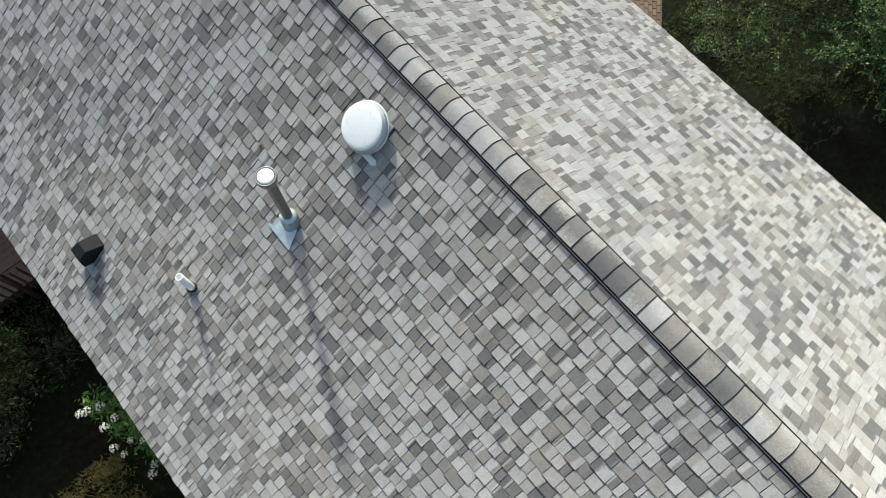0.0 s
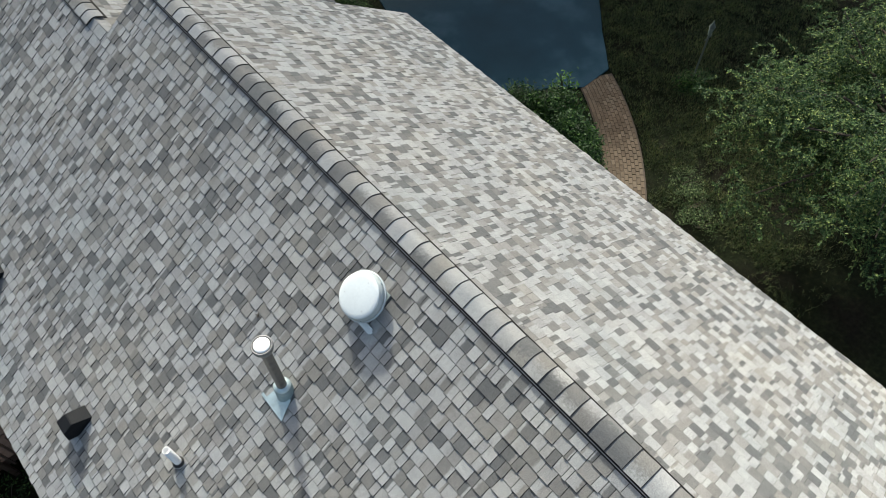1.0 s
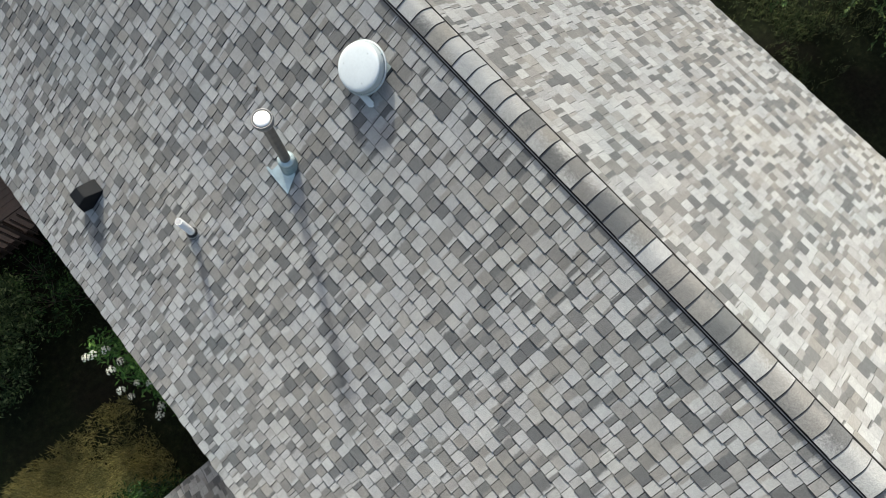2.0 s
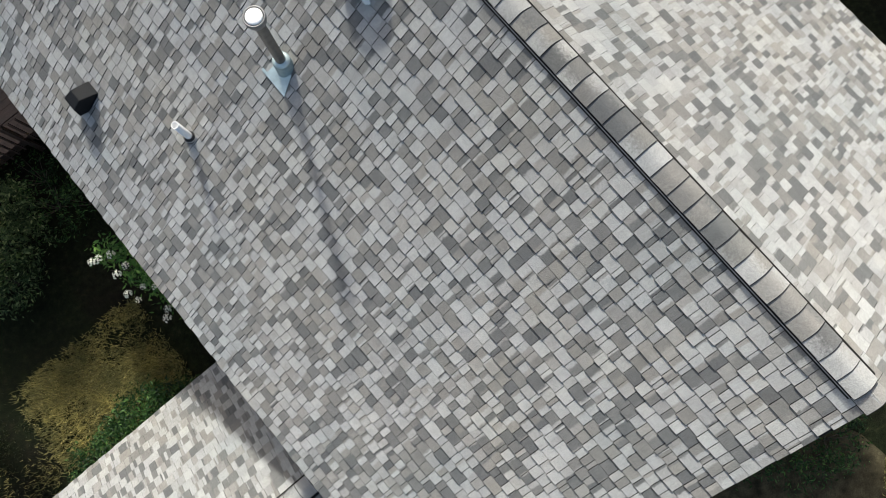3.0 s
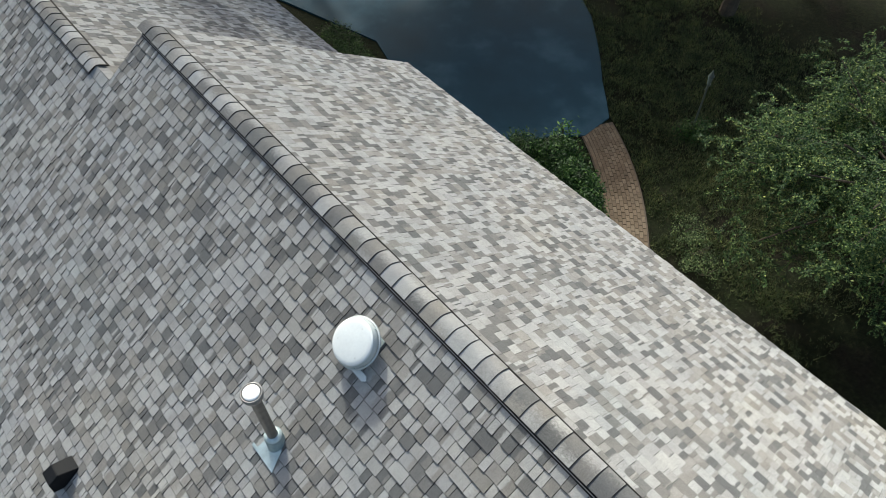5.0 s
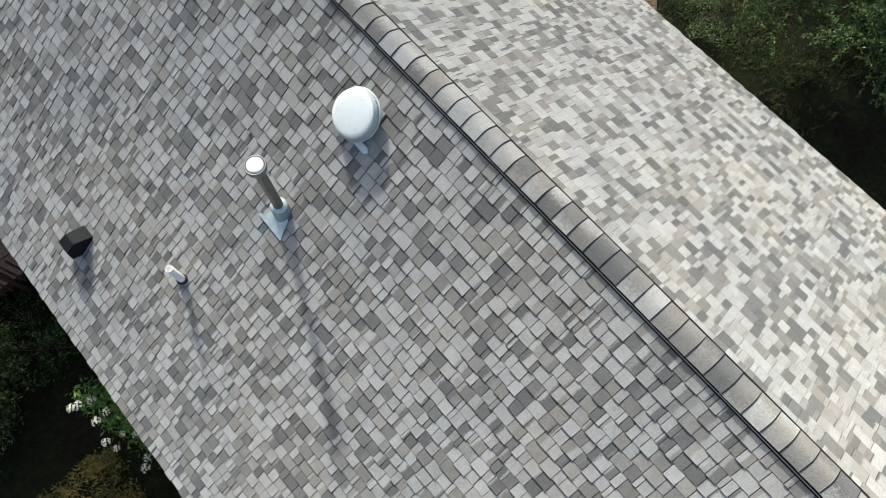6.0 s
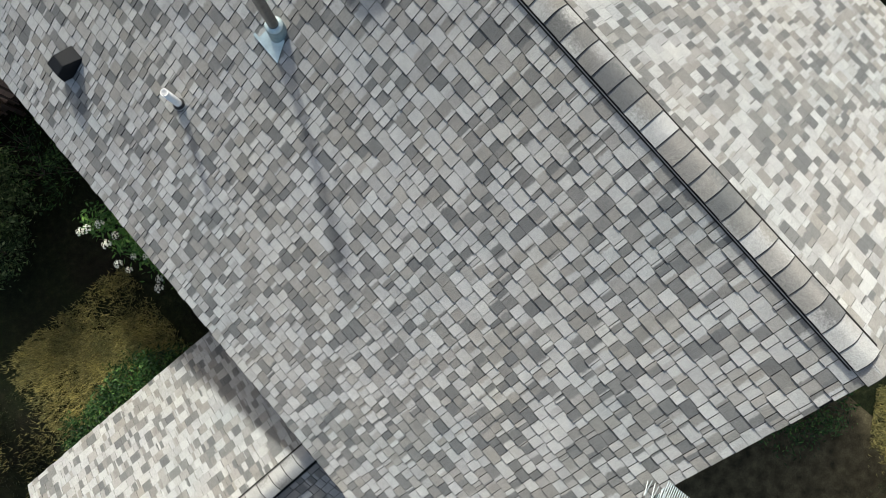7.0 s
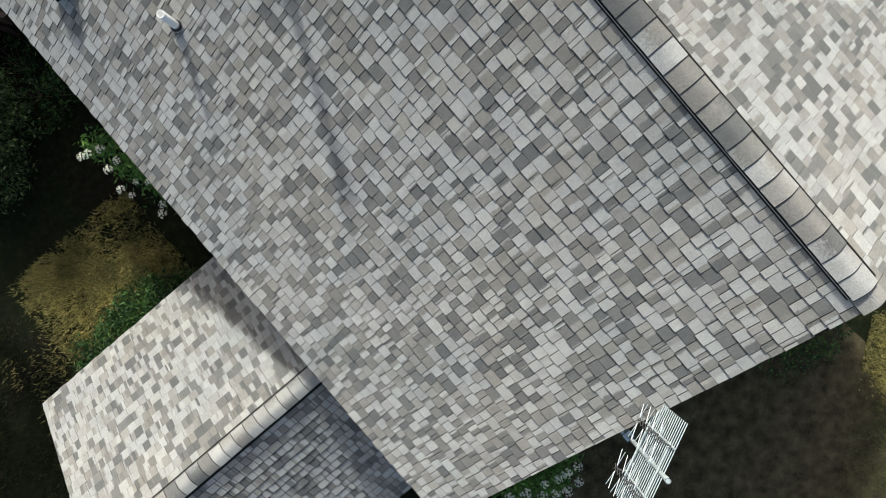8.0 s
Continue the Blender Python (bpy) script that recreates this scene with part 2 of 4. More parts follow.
def mesh_from(name, verts, faces, material, uvs=None, smooth=False, edge=None, edge_faces=()):
    me = bpy.data.meshes.new(name)
    me.from_pydata(verts, [], faces)
    if uvs is not None:
        layer = me.uv_layers.new(name="UVMap")
        layer.data.foreach_set("uv", np.asarray(uvs, dtype=np.float32).ravel())
    if smooth:
        me.polygons.foreach_set("use_smooth", [True] * len(me.polygons))
    me.materials.append(material)
    if edge:
        for extra in edge:
            me.materials.append(extra)
        me.polygons.foreach_set("material_index", edge_faces)
    me.update()
    return me


def box(bm, x0, x1, y0, y1, z0, z1, m=None):
    vs = bmesh.ops.create_cube(bm, size=1.0)["verts"]
    t = Matrix.Translation(((x0 + x1) / 2, (y0 + y1) / 2, (z0 + z1) / 2)) @ Matrix.Diagonal((x1 - x0, y1 - y0, z1 - z0, 1))
    bmesh.ops.transform(bm, matrix=(m @ t) if m else t, verts=vs)
    return vs


def tube(bm, a, b, r0, r1=None, seg=12, caps=True):
    a, b = Vector(a), Vector(b)
    r1 = r0 if r1 is None else r1
    vs = bmesh.ops.create_cone(bm, cap_ends=caps, segments=seg, radius1=r0, radius2=r1, depth=(b - a).length)["verts"]
    q = (b - a).to_track_quat("Z", "Y").to_matrix().to_4x4()
    bmesh.ops.transform(bm, matrix=Matrix.Translation((a + b) / 2) @ q, verts=vs)
    return vs


def lathe(bm, profile, seg=36, m=None):
    """Turns (radius, height) pairs round the z axis."""
    rings = []
    for r, z in profile:
        if r < 1e-6:
            rings.append([bm.verts.new((0, 0, z))])
        else:
            rings.append([bm.verts.new((r * math.cos(6.28318530718 * i / seg), r * math.sin(6.28318530718 * i / seg), z)) for i in range(seg)])
    for ra, rb in zip(rings, rings[1:]):
        for i in range(seg):
            j = (i + 1) % seg
            quad = [ra[i % len(ra)], ra[j % len(ra)], rb[j % len(rb)], rb[i % len(rb)]]
            quad = list(dict.fromkeys(quad))
            if len(quad) > 2:
                f = bm.faces.new(quad)
                f.smooth = True
    if m:
        bmesh.ops.transform(bm, matrix=m, verts=bm.verts[:])


def thing(name, at, label, category, group="", kind=""):
    ob = new(name)
    ob.empty_display_size = 0.2
    ob.matrix_world = at if isinstance(at, Matrix) else Matrix.Translation(at)
    return tagged(ob, label, category, group, kind)


def slope_frame(origin, along, down):
    """A frame on a roof plane: x along the ridge, y down the slope, z out of the plane."""
    a, dn = Vector(along).normalized(), Vector(down).normalized()
    n = dn.cross(a)
    if n.z < 0:
        n = -n
    m = Matrix((a, dn, n)).transposed().to_4x4()
    return Matrix.Translation(origin) @ m


WEST = slope_frame((0, 0, RIDGE_Z), (0, 1, 0), (-CP, 0, -SP))
EAST = slope_frame((0, 0, RIDGE_Z), (0, 1, 0), (CP, 0, -SP))


def on_west(x, y, h=0.0):
    """A place on the west slope, h out along the plane's normal."""
    return Vector((x - SP * h, y, RIDGE_Z + x * TP + CP * h))


# ---------------------------------------------------------------- ground
def ground_sheet():
    n = 60
    xs = [math.copysign(abs(i / n) ** 3 * 1500, i) for i in range(-n, n + 1)]
    verts, faces = [], []
    for yy in xs:
        for xx in xs:
            r = math.hypot(xx, yy - 4)
            z = 0.03 * noise.noise((xx * 0.6, yy * 0.6, 0)) if 4 < r < 60 else 0.0
            verts.append((xx, yy + 4, min(z, 0.03) - 0.02))
    w = 2 * n + 1
    for j in range(2 * n):
        for i in range(2 * n):
            faces.append((j * w + i, j * w + i + 1, (j + 1) * w + i + 1, (j + 1) * w + i))
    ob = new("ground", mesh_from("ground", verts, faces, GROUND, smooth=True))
    tagged(ob, "lawn round the house, its deep shade put into the colour", "ground", kind="structure")


ground_sheet()


def path_frame(s):
    """Centre and sideways direction of the brick walk, s from 0 at the house to 1 at the driveway."""
    p0, p1, p2 = Vector((6.5, 6.9, 0)), Vector((8.75, 8.60, 0)), Vector((9.80, 10.85, 0))
    c = p0 * (1 - s) ** 2 + p1 * 2 * s * (1 - s) + p2 * s * s
    t = ((p1 - p0) * (1 - s) + (p2 - p1) * s).normalized()
    return c, t, Vector((t.y, -t.x, 0))


def driveway():
    outline = [(7.0, 11.9), (8.6, 11.35), (9.3, 10.76), (10.3, 10.80), (10.75, 11.3), (11.3, 11.95), (11.85, 12.5), (12.4, 13.1),
               (13.3, 14.2), (14.2, 15.8), (15.0, 18.5), (15.3, 24.0), (15.3, 32.0), (6.0, 32.0), (6.4, 22.0), (7.6, 17.6), (7.3, 16.6), (6.0, 16.4), (5.2, 13.0)]
    bm = bmesh.new()
    f = bm.faces.new([bm.verts.new((x, y, 0.035)) for x, y in outline])
    if f.normal.z < 0:
        f.normal_flip()
    r = bmesh.ops.extrude_face_region(bm, geom=[f])
    bmesh.ops.translate(bm, verts=[v for v in r["geom"] if isinstance(v, bmesh.types.BMVert)], vec=(0, 0, -0.12))
    bmesh.ops.recalc_face_normals(bm, faces=bm.faces[:])
    ob = part("driveway", bm, ASPHALT, None)
    tagged(ob, "smooth asphalt driveway, reflected sky blue put into its colour, pale worn stains", "driveway", kind="structure")


driveway()


def mulch_bed():
    """Bare brown mulch in front of the gable, slightly mounded."""
    rng = random.Random(77)
    n, rings = 44, 7
    verts, faces = [(-1.7, -4.4, 0.05)], []
    for k in range(1, rings + 1):
        for i in range(n):
            a = 6.28318530718 * i / n
            q = k / rings
            r = 1 + 0.09 * noise.noise((math.cos(a) * 2, math.sin(a) * 2, 3.0))
            verts.append((-1.7 + math.cos(a) * 3.9 * q * r, -4.4 + math.sin(a) * 4.0 * q * r, 0.055 * (1 - q ** 4) - 0.012 + rng.uniform(-0.008, 0.008)))
    for i in range(n):
        j = (i + 1) % n
        faces.append((0, 1 + i, 1 + j))
        for k in range(rings - 1):
            o = 1 + k * n
            faces.append((o + i, o + n + i, o + n + j, o + j))
    ob = new("mulch_bed", mesh_from("mulch_bed", verts, faces, MULCH, smooth=True))
    tagged(ob, "bare brown mulch and soil in front of the gable", "mulch", kind="structure")


mulch_bed()

# ---------------------------------------------------------------- house body
house = thing("house", (0, 6, 0), "house with steep roofs of mottled grey asphalt shingles", "house")
HOUSE_INV = Matrix.Translation((0, -6, 0))


def house_part(name, bm, material, label=""):
    bmesh.ops.transform(bm, matrix=HOUSE_INV, verts=bm.verts[:])
    return part(name, bm, material, house, label)


def gable_wall(bm, y0, y1, west, east, apex, base_w, base_e, xc=0.0):
    pts = [(xc - west, 0), (xc + east, 0), (xc + east, base_e), (xc, apex), (xc - west, base_w)]
    a = [bm.verts.new((x, y0, z)) for x, z in pts]
    b = [bm.verts.new((x, y1, z)) for x, z in pts]
    bm.faces.new(a)
    bm.faces.new(b[::-1])
    for i in range(5):
        j = (i + 1) % 5
        bm.faces.new((a[j], a[i], b[i], b[j]))
    bmesh.ops.recalc_face_normals(bm, faces=bm.faces[:])


def build_walls():
    under = RIDGE_Z - 0.25
    bm = bmesh.new()
    gable_wall(bm, 0.3, GABLE_Y1 - 0.3, 4.45, 3.95, under, under - 4.45 * TP, under - 3.95 * TP)
    house_part("wall", bm, SIDING, "beige siding walls under the eaves")
    bm = bmesh.new()
    gable_wall(bm, GABLE_Y1 - 0.25, 22.0, 4.45 + REAR_X, 4.45, under + REAR_X * TP, under - 4.45 * TP, under + (REAR_X - 4.45) * TP, REAR_X)
    house_part("rear_wall", bm, SIDING, "beige siding walls of the rear section")
    bm = bmesh.new()
    pts = [(WING_Y - 2.0, 0), (WING_Y + 2.0, 0), (WING_Y + 2.0, WING_Z - 0.25 - 2.0 * TP), (WING_Y, WING_Z - 0.25), (WING_Y - 2.0, WING_Z - 0.25 - 2.0 * TP)]
    a = [bm.verts.new((WING_X + 0.3, y, z)) for y, z in pts]
    b = [bm.verts.new((-4.46, y, z)) for y, z in pts]
    bm.faces.new(a)
    bm.faces.new(b[::-1])
    for i in range(5):
        bm.faces.new((a[(i + 1) % 5], a[i], b[i], b[(i + 1) % 5]))
    bmesh.ops.recalc_face_normals(bm, faces=bm.faces[:])
    house_part("wing_wall", bm, SIDING, "beige siding walls of the low wing")


build_walls()


def slope_deck(name, frame_m, length, u0, depth, label):
    """The boarded slab of a slope, with its painted edge boards."""
    bm = bmesh.new()
    box(bm, u0, u0 + length, 0.02, depth - 0.012, -0.14, -0.002, frame_m)
    ob = house_part(name, bm, UNDERLAY, label)
    bm = bmesh.new()
    box(bm, u0 + 0.012, u0 + length - 0.012, depth - 0.035, depth - 0.008, -0.19, -0.006, frame_m)
    bmesh.ops.transform(bm, matrix=HOUSE_INV, verts=bm.verts[:])
    part("fascia", bm, FASCIA, ob, "painted eave board")
    return ob


L_MAIN = GABLE_Y1 - GABLE_Y0
deck_w = slope_deck("roof_slope", WEST, L_MAIN, 0.0, EAVE_W / CP, "grey shingled slope with vents and flue")
deck_e = slope_deck("roof_slope", EAST, L_MAIN, 0.0, EAVE_E / CP, "sunlit pale grey shingled slope")
REAR_W = slope_frame((REAR_X, GABLE_Y1, RIDGE_Z + REAR_X * TP), (0, 1, 0), (-CP, 0, -SP))
REAR_E = slope_frame((REAR_X, GABLE_Y1, RIDGE_Z + REAR_X * TP), (0, 1, 0), (CP, 0, -SP))
deck_rw = slope_deck("roof_slope", REAR_W, 10.0, 0.004, (EAVE_W + REAR_X) / CP, "grey shingled slope of the rear section")
deck_re = slope_deck("roof_slope", REAR_E, 10.0, 0.004, 4.95 / CP, "pale shingled slope of the rear section")
WING_N = slope_frame((WING_X, WING_Y, WING_Z), (1, 0, 0), (0, CP, -SP))
WING_S = slope_frame((WING_X, WING_Y, WING_Z), (1, 0, 0), (0, -CP, -SP))
WING_L = -4.50 - WING_X
deck_wn = slope_deck("roof_slope", WING_N, WING_L, 0.0, WING_HALF / CP, "sunlit shingled slope of the low wing")
deck_ws = slope_deck("roof_slope", WING_S, WING_L, 0.0, WING_HALF / CP, "shaded shingled slope of the low wing")

# ---------------------------------------------------------------- things on the roof


def dome_vent():
    m = Matrix.Translation(on_west(-0.636, 5.972)) @ WEST.to_3x3().to_4x4()
    ob = thing("dome_vent", m, "round white metal attic vent dome standing on the shingles", "roof vent")
    bm = bmesh.new()
    box(bm, -0.19, 0.19, -0.19, 0.24, 0.013, 0.018)
    part("base_flashing", bm, GALV, ob, "thin galvanised base plate")
    bm = bmesh.new()
    lathe(bm, [(0.17, 0.012), (0.17, 0.13)], 32)
    part("throat", bm, VENT_BLACK, ob, "dark throat screen")
    bm = bmesh.new()
    lathe(bm, [(0.0, 0.226), (0.10, 0.2245), (0.19, 0.220), (0.226, 0.215), (0.238, 0.209), (0.244, 0.200), (0.238, 0.198), (0.20, 0.205), (0.0, 0.212)], 56)
    dome = part("dome", bm, DOME, ob, "white enamelled top disc, slightly domed")
    bm = bmesh.new()
    lathe(bm, [(0.2425, 0.202), (0.250, 0.176), (0.264, 0.126), (0.258, 0.126), (0.236, 0.198)], 56)
    part("skirt", bm, DOME_RIM, ob, "white metal skirt, greyed in colour for its shaded side")
    bm = bmesh.new()
    lathe(bm, [(0.263, 0.130), (0.272, 0.127), (0.277, 0.119), (0.274, 0.110), (0.264, 0.108), (0.262, 0.118)], 56)
    part("rim", bm, DOME_RIM, ob, "rolled metal rim")
    for k in range(3):
        a = 0.5 + k * 2.094
        bm = bmesh.new()
        lathe(bm, [(0.0, 0.004), (0.004, 0.003), (0.006, 0.0)], 8, Matrix.Translation((0.17 * math.cos(a), 0.17 * math.sin(a), 0.2195)))
        part("rivet", bm, CAP_RING, dome)
    for a in (0.2, 2.3, 4.4):
        bm = bmesh.new()
        c, s = math.cos(a), math.sin(a)
        tube(bm, (0.165 * c, 0.165 * s, 0.1), (0.27 * c, 0.27 * s, 0.15), 0.008, seg=6)
        part("bracket", bm, GALV, ob)
    bm = bmesh.new()
    box(bm, -0.305, -0.05, 0.194, 0.268, 0.018, 0.034)
    bmesh.ops.bevel(bm, geom=[e for e in bm.edges if abs(e.verts[0].co.z - e.verts[1].co.z) > 0.01], offset=0.022, segments=3, affect="EDGES")
    part("tie_strap", bm, DOME, ob, "pale metal strap at the foot")


def flue_pipe():
    base = on_west(-1.825, 6.033)
    ob = thing("flue_pipe", base, "tall grey metal flue pipe with bright round cap", "flue pipe")
    top = RIDGE_Z - 0.03 - base.z
    rot = WEST.to_3x3().to_4x4()
    bm = bmesh.new()
    vs = [bm.verts.new((x, y, 0.018)) for x, y in ((0.205, 0.20), (0.205, 0.236), (-0.20, 0.24), (-0.165, 0.14), (-0.125, 0.0), (0.10, -0.03), (0.115, 0.10), (0.135, 0.20))]
    f = bm.faces.new(vs)
    r = bmesh.ops.extrude_face_region(bm, geom=[f])
    bmesh.ops.translate(bm, verts=[v for v in r["geom"] if isinstance(v, bmesh.types.BMVert)], vec=(0, 0, 0.004))
    bmesh.ops.recalc_face_normals(bm, faces=bm.faces[:])
    bmesh.ops.transform(bm, matrix=rot, verts=bm.verts[:])
    part("base_flashing", bm, GALV, ob, "galvanised flashing plate lapped over the shingles")
    bm = bmesh.new()
    lathe(bm, [(0.112, -0.12), (0.102, 0.02), (0.098, 0.17), (0.092, 0.19)], 28)
    part("flashing_cone", bm, CONE, ob, "blue-grey galvanised cone")
    bm = bmesh.new()
    lathe(bm, [(0.057, 0.225), (0.070, 0.218), (0.094, 0.196), (0.097, 0.190), (0.094, 0.186), (0.058, 0.205)], 28)
    part("storm_collar", bm, GALV, ob, "pale sloping storm collar")
    bm = bmesh.new()
    lathe(bm, [(0.056, 0.10), (0.056, top - 0.08)], 24)
    part("pipe", bm, PIPE_GREY, ob, "dull grey steel pipe")
    bm = bmesh.new()
    lathe(bm, [(0.060, top - 0.16), (0.074, top - 0.13), (0.098, top - 0.09), (0.108, top - 0.045), (0.108, top - 0.012), (0.104, top - 0.004), (0.092, top - 0.006), (0.088, top - 0.03)], 36)
    cap = part("cap_ring", bm, CAP_RING, ob, "dull steel cap ring")
    bm = bmesh.new()
    lathe(bm, [(0.0, top + 0.004), (0.05, top + 0.007), (0.078, top + 0.003), (0.083, top - 0.006), (0.083, top - 0.03)], 36)
    part("cap_disc", bm, CAP_WHITE, cap, "bright white cap disc")


def vent_pipe():
    base = on_west(-3.163, 6.515)
    ob = thing("vent_pipe", base, "short white plastic plumbing vent pipe in rubber boot", "vent pipe")
    rot = WEST.to_3x3().to_4x4()
    h = RIDGE_Z - 1.626 - base.z
    bm = bmesh.new()
    lathe(bm, [(0.044, -0.05), (0.045, h), (0.037, h), (0.036, h - 0.06), (0.0, h - 0.06)], 24)
    part("pipe", bm, PVC, ob)
    bm = bmesh.new()
    lathe(bm, [(0.078, -0.09), (0.076, 0.0), (0.070, 0.05), (0.053, 0.080), (0.045, 0.084)], 24)
    boot = part("rubber_boot", bm, RUBBER, ob, "black rubber sleeve")
    bm = bmesh.new()
    lathe(bm, [(0.072, 0.052), (0.078, 0.050), (0.080, 0.036), (0.074, 0.030)], 24)
    part("collar", bm, VENT_STRIP, boot, "pale plastic collar ring")
    bm = bmesh.new()
    box(bm, -0.072, 0.072, -0.085, 0.075, 0.012, 0.0155, rot)
    part("base_flashing", bm, VENT_STRIP, ob)


def hood_vent(x, y, name="hood_vent"):
    m = Matrix.Translation(on_west(x, y)) @ WEST.to_3x3().to_4x4() @ Matrix.Diagonal((0.86, 0.9, 1, 1))
    ob = thing(name, m, "black plastic exhaust vent hood opening down the slope", "roof vent", "exhaust hoods")
    # y runs down the slope
    bm = bmesh.new()
    back = [bm.verts.new(p) for p in ((-0.125, -0.23, 0.012), (0.125, -0.23, 0.012))]
    top = [bm.verts.new(p) for p in ((-0.110, -0.085, 0.215), (0.110, -0.085, 0.215), (0.128, 0.085, 0.240), (-0.128, 0.085, 0.240))]
    front = [bm.verts.new(p) for p in ((-0.142, 0.190, 0.115), (0.142, 0.190, 0.115))]
    foot = [bm.verts.new(p) for p in ((-0.138, 0.12, 0.012), (0.138, 0.12, 0.012))]
    for q in ((back[0], back[1], top[1], top[0]), tuple(top), (top[3], top[2], front[1], front[0]), (back[0], top[0], top[3], foot[0]), (back[1], foot[1], top[2], top[1]),
              (foot[0], top[3], front[0]), (foot[1], front[1], top[2])):
        bm.faces.new(q)
    bmesh.ops.recalc_face_normals(bm, faces=bm.faces[:])
    bmesh.ops.bevel(bm, geom=[e for e in bm.edges if len(e.link_faces) == 2], offset=0.008, segments=2, affect="EDGES")
    body = part("hood", bm, HOOD, ob)
    bm = bmesh.new()
    box(bm, -0.14, 0.14, -0.20, 0.08, 0.010, 0.0175)
    part("base_flange", bm, HOOD, ob)
    bm = bmesh.new()
    box(bm, -0.142, 0.142, 0.182, 0.198, 0.105, 0.115)
    part("drip_lip", bm, HOOD, body)
    bm = bmesh.new()
    box(bm, -0.13, 0.13, 0.05, 0.06, 0.012, 0.10)
    part("flap", bm, VENT_BLACK, ob)


def antenna():
    mast = Vector((-2.28, -0.18, 5.93))
    ob = thing("aerial", mast, "silver multi-rod television aerial mounted on the gable", "aerial")
    along = Vector((-0.907, -0.42, 0)).normalized()
    nrm = Vector((-0.42, 0.907, 0)).normalized()

    def loc(s, n, z):
        return along * s + nrm * (n + 0.07) + Vector((0, 0, z))
    bm = bmesh.new()
    tube(bm, (0, 0, -0.68), (0, 0, 0.98), 0.023, seg=14)
    mast_ob = part("mast", bm, ALU, ob, "round aluminium mast")
    bm = bmesh.new()
    tube(bm, (0, 0, 0.945), (0, 0, 0.985), 0.029, seg=14, caps=False)
    part("end_collar", bm, ALU, mast_ob)
    bm = bmesh.new()
    box(bm, -0.05, 0.05, -0.035, 0.05, -0.50, -0.40)
    tube(bm, (-0.02, 0.02, -0.44), (-0.04, 0.52, -0.46), 0.020, seg=10)
    tube(bm, (-0.02, 0.02, -0.64), (-0.04, 0.52, -0.64), 0.014, seg=10)
    part("wall_arm", bm, GALV, ob, "galvanised arm fixed to the gable wall")
    for half in (-1, 1):
        for k in range(17):
            z = 0.02 + k * 0.054
            bm = bmesh.new()
            tube(bm, loc(0.02 * half, -0.05, z), loc(0.53 * half, -0.05, z), 0.0055, seg=6)
            part("reflector_rod", bm, ALU, ob)
        bm = bmesh.new()
        tube(bm, loc(0.27 * half, -0.036, 0.0), loc(0.27 * half, -0.036, 0.9), 0.010, seg=8)
        part("reflector_spine", bm, ALU, ob)
        bm = bmesh.new()
        for k in range(9):
            z0 = 0.03 + k * 0.095
            sgn = 1 if k % 2 else -1
            tube(bm, loc(0.27 * half - 0.03 * sgn, 0.09, z0), loc(0.27 * half + 0.03 * sgn, 0.09, z0 + 0.095), 0.004, seg=5)
            tube(bm, loc(0.27 * half + 0.03 * sgn, 0.09, z0), loc(0.27 * half - 0.03 * sgn, 0.09, z0 + 0.095), 0.004, seg=5)
        for z in (0.08, 0.45, 0.82):
            tube(bm, loc(0.27 * half, -0.04, z), loc(0.27 * half, 0.09, z), 0.009, seg=6)
        part("feed_line", bm, FEED, ob, "crossed dark feed wires")
        for k in range(4):
            z = 0.12 + k * 0.22
            for sgn in (-1, 1):
                for dz in (-0.06, 0.06):
                    bm = bmesh.new()
                    tube(bm, loc(0.27 * half + 0.03 * sgn, 0.095, z), loc(0.27 * half + 0.20 * sgn, 0.10, z + dz), 0.0045, seg=5)
                    part("whisker", bm, ALU, ob)
    for z in (0.10, 0.78):
        bm = bmesh.new()
        p0, p1 = loc(-0.30, -0.025, z), loc(0.30, -0.025, z)
        tube(bm, p0, p1, 0.011, seg=8)
        part("cross_boom", bm, ALU, ob)
    bm = bmesh.new()
    box(bm, -0.03, 0.03, -0.03, 0.03, 0.40, 0.46)
    part("clamp", bm, GALV, ob)


def twig():
    at = on_west(-1.575, 6.90, 0.016)
    ob = thing("twig", at, "small dry twig lying on the shingles", "twig")
    bm = bmesh.new()
    for a, b in (((0, 0, 0), (0.05, 0.03, 0.02)), ((0.02, 0.012, 0.008), (0.0, 0.05, 0.02)), ((0.02, 0.01, 0.0), (0.03, -0.04, 0.0))):
        tube(bm, a, b, 0.006, 0.003, 5)
    part("stick", bm, BARK, ob)


twig()
dome_vent()
flue_pipe()
vent_pipe()
hood_vent(-3.91, 8.03)
hood_vent(-3.90, 10.82)
antenna()

# ---------------------------------------------------------------- plants


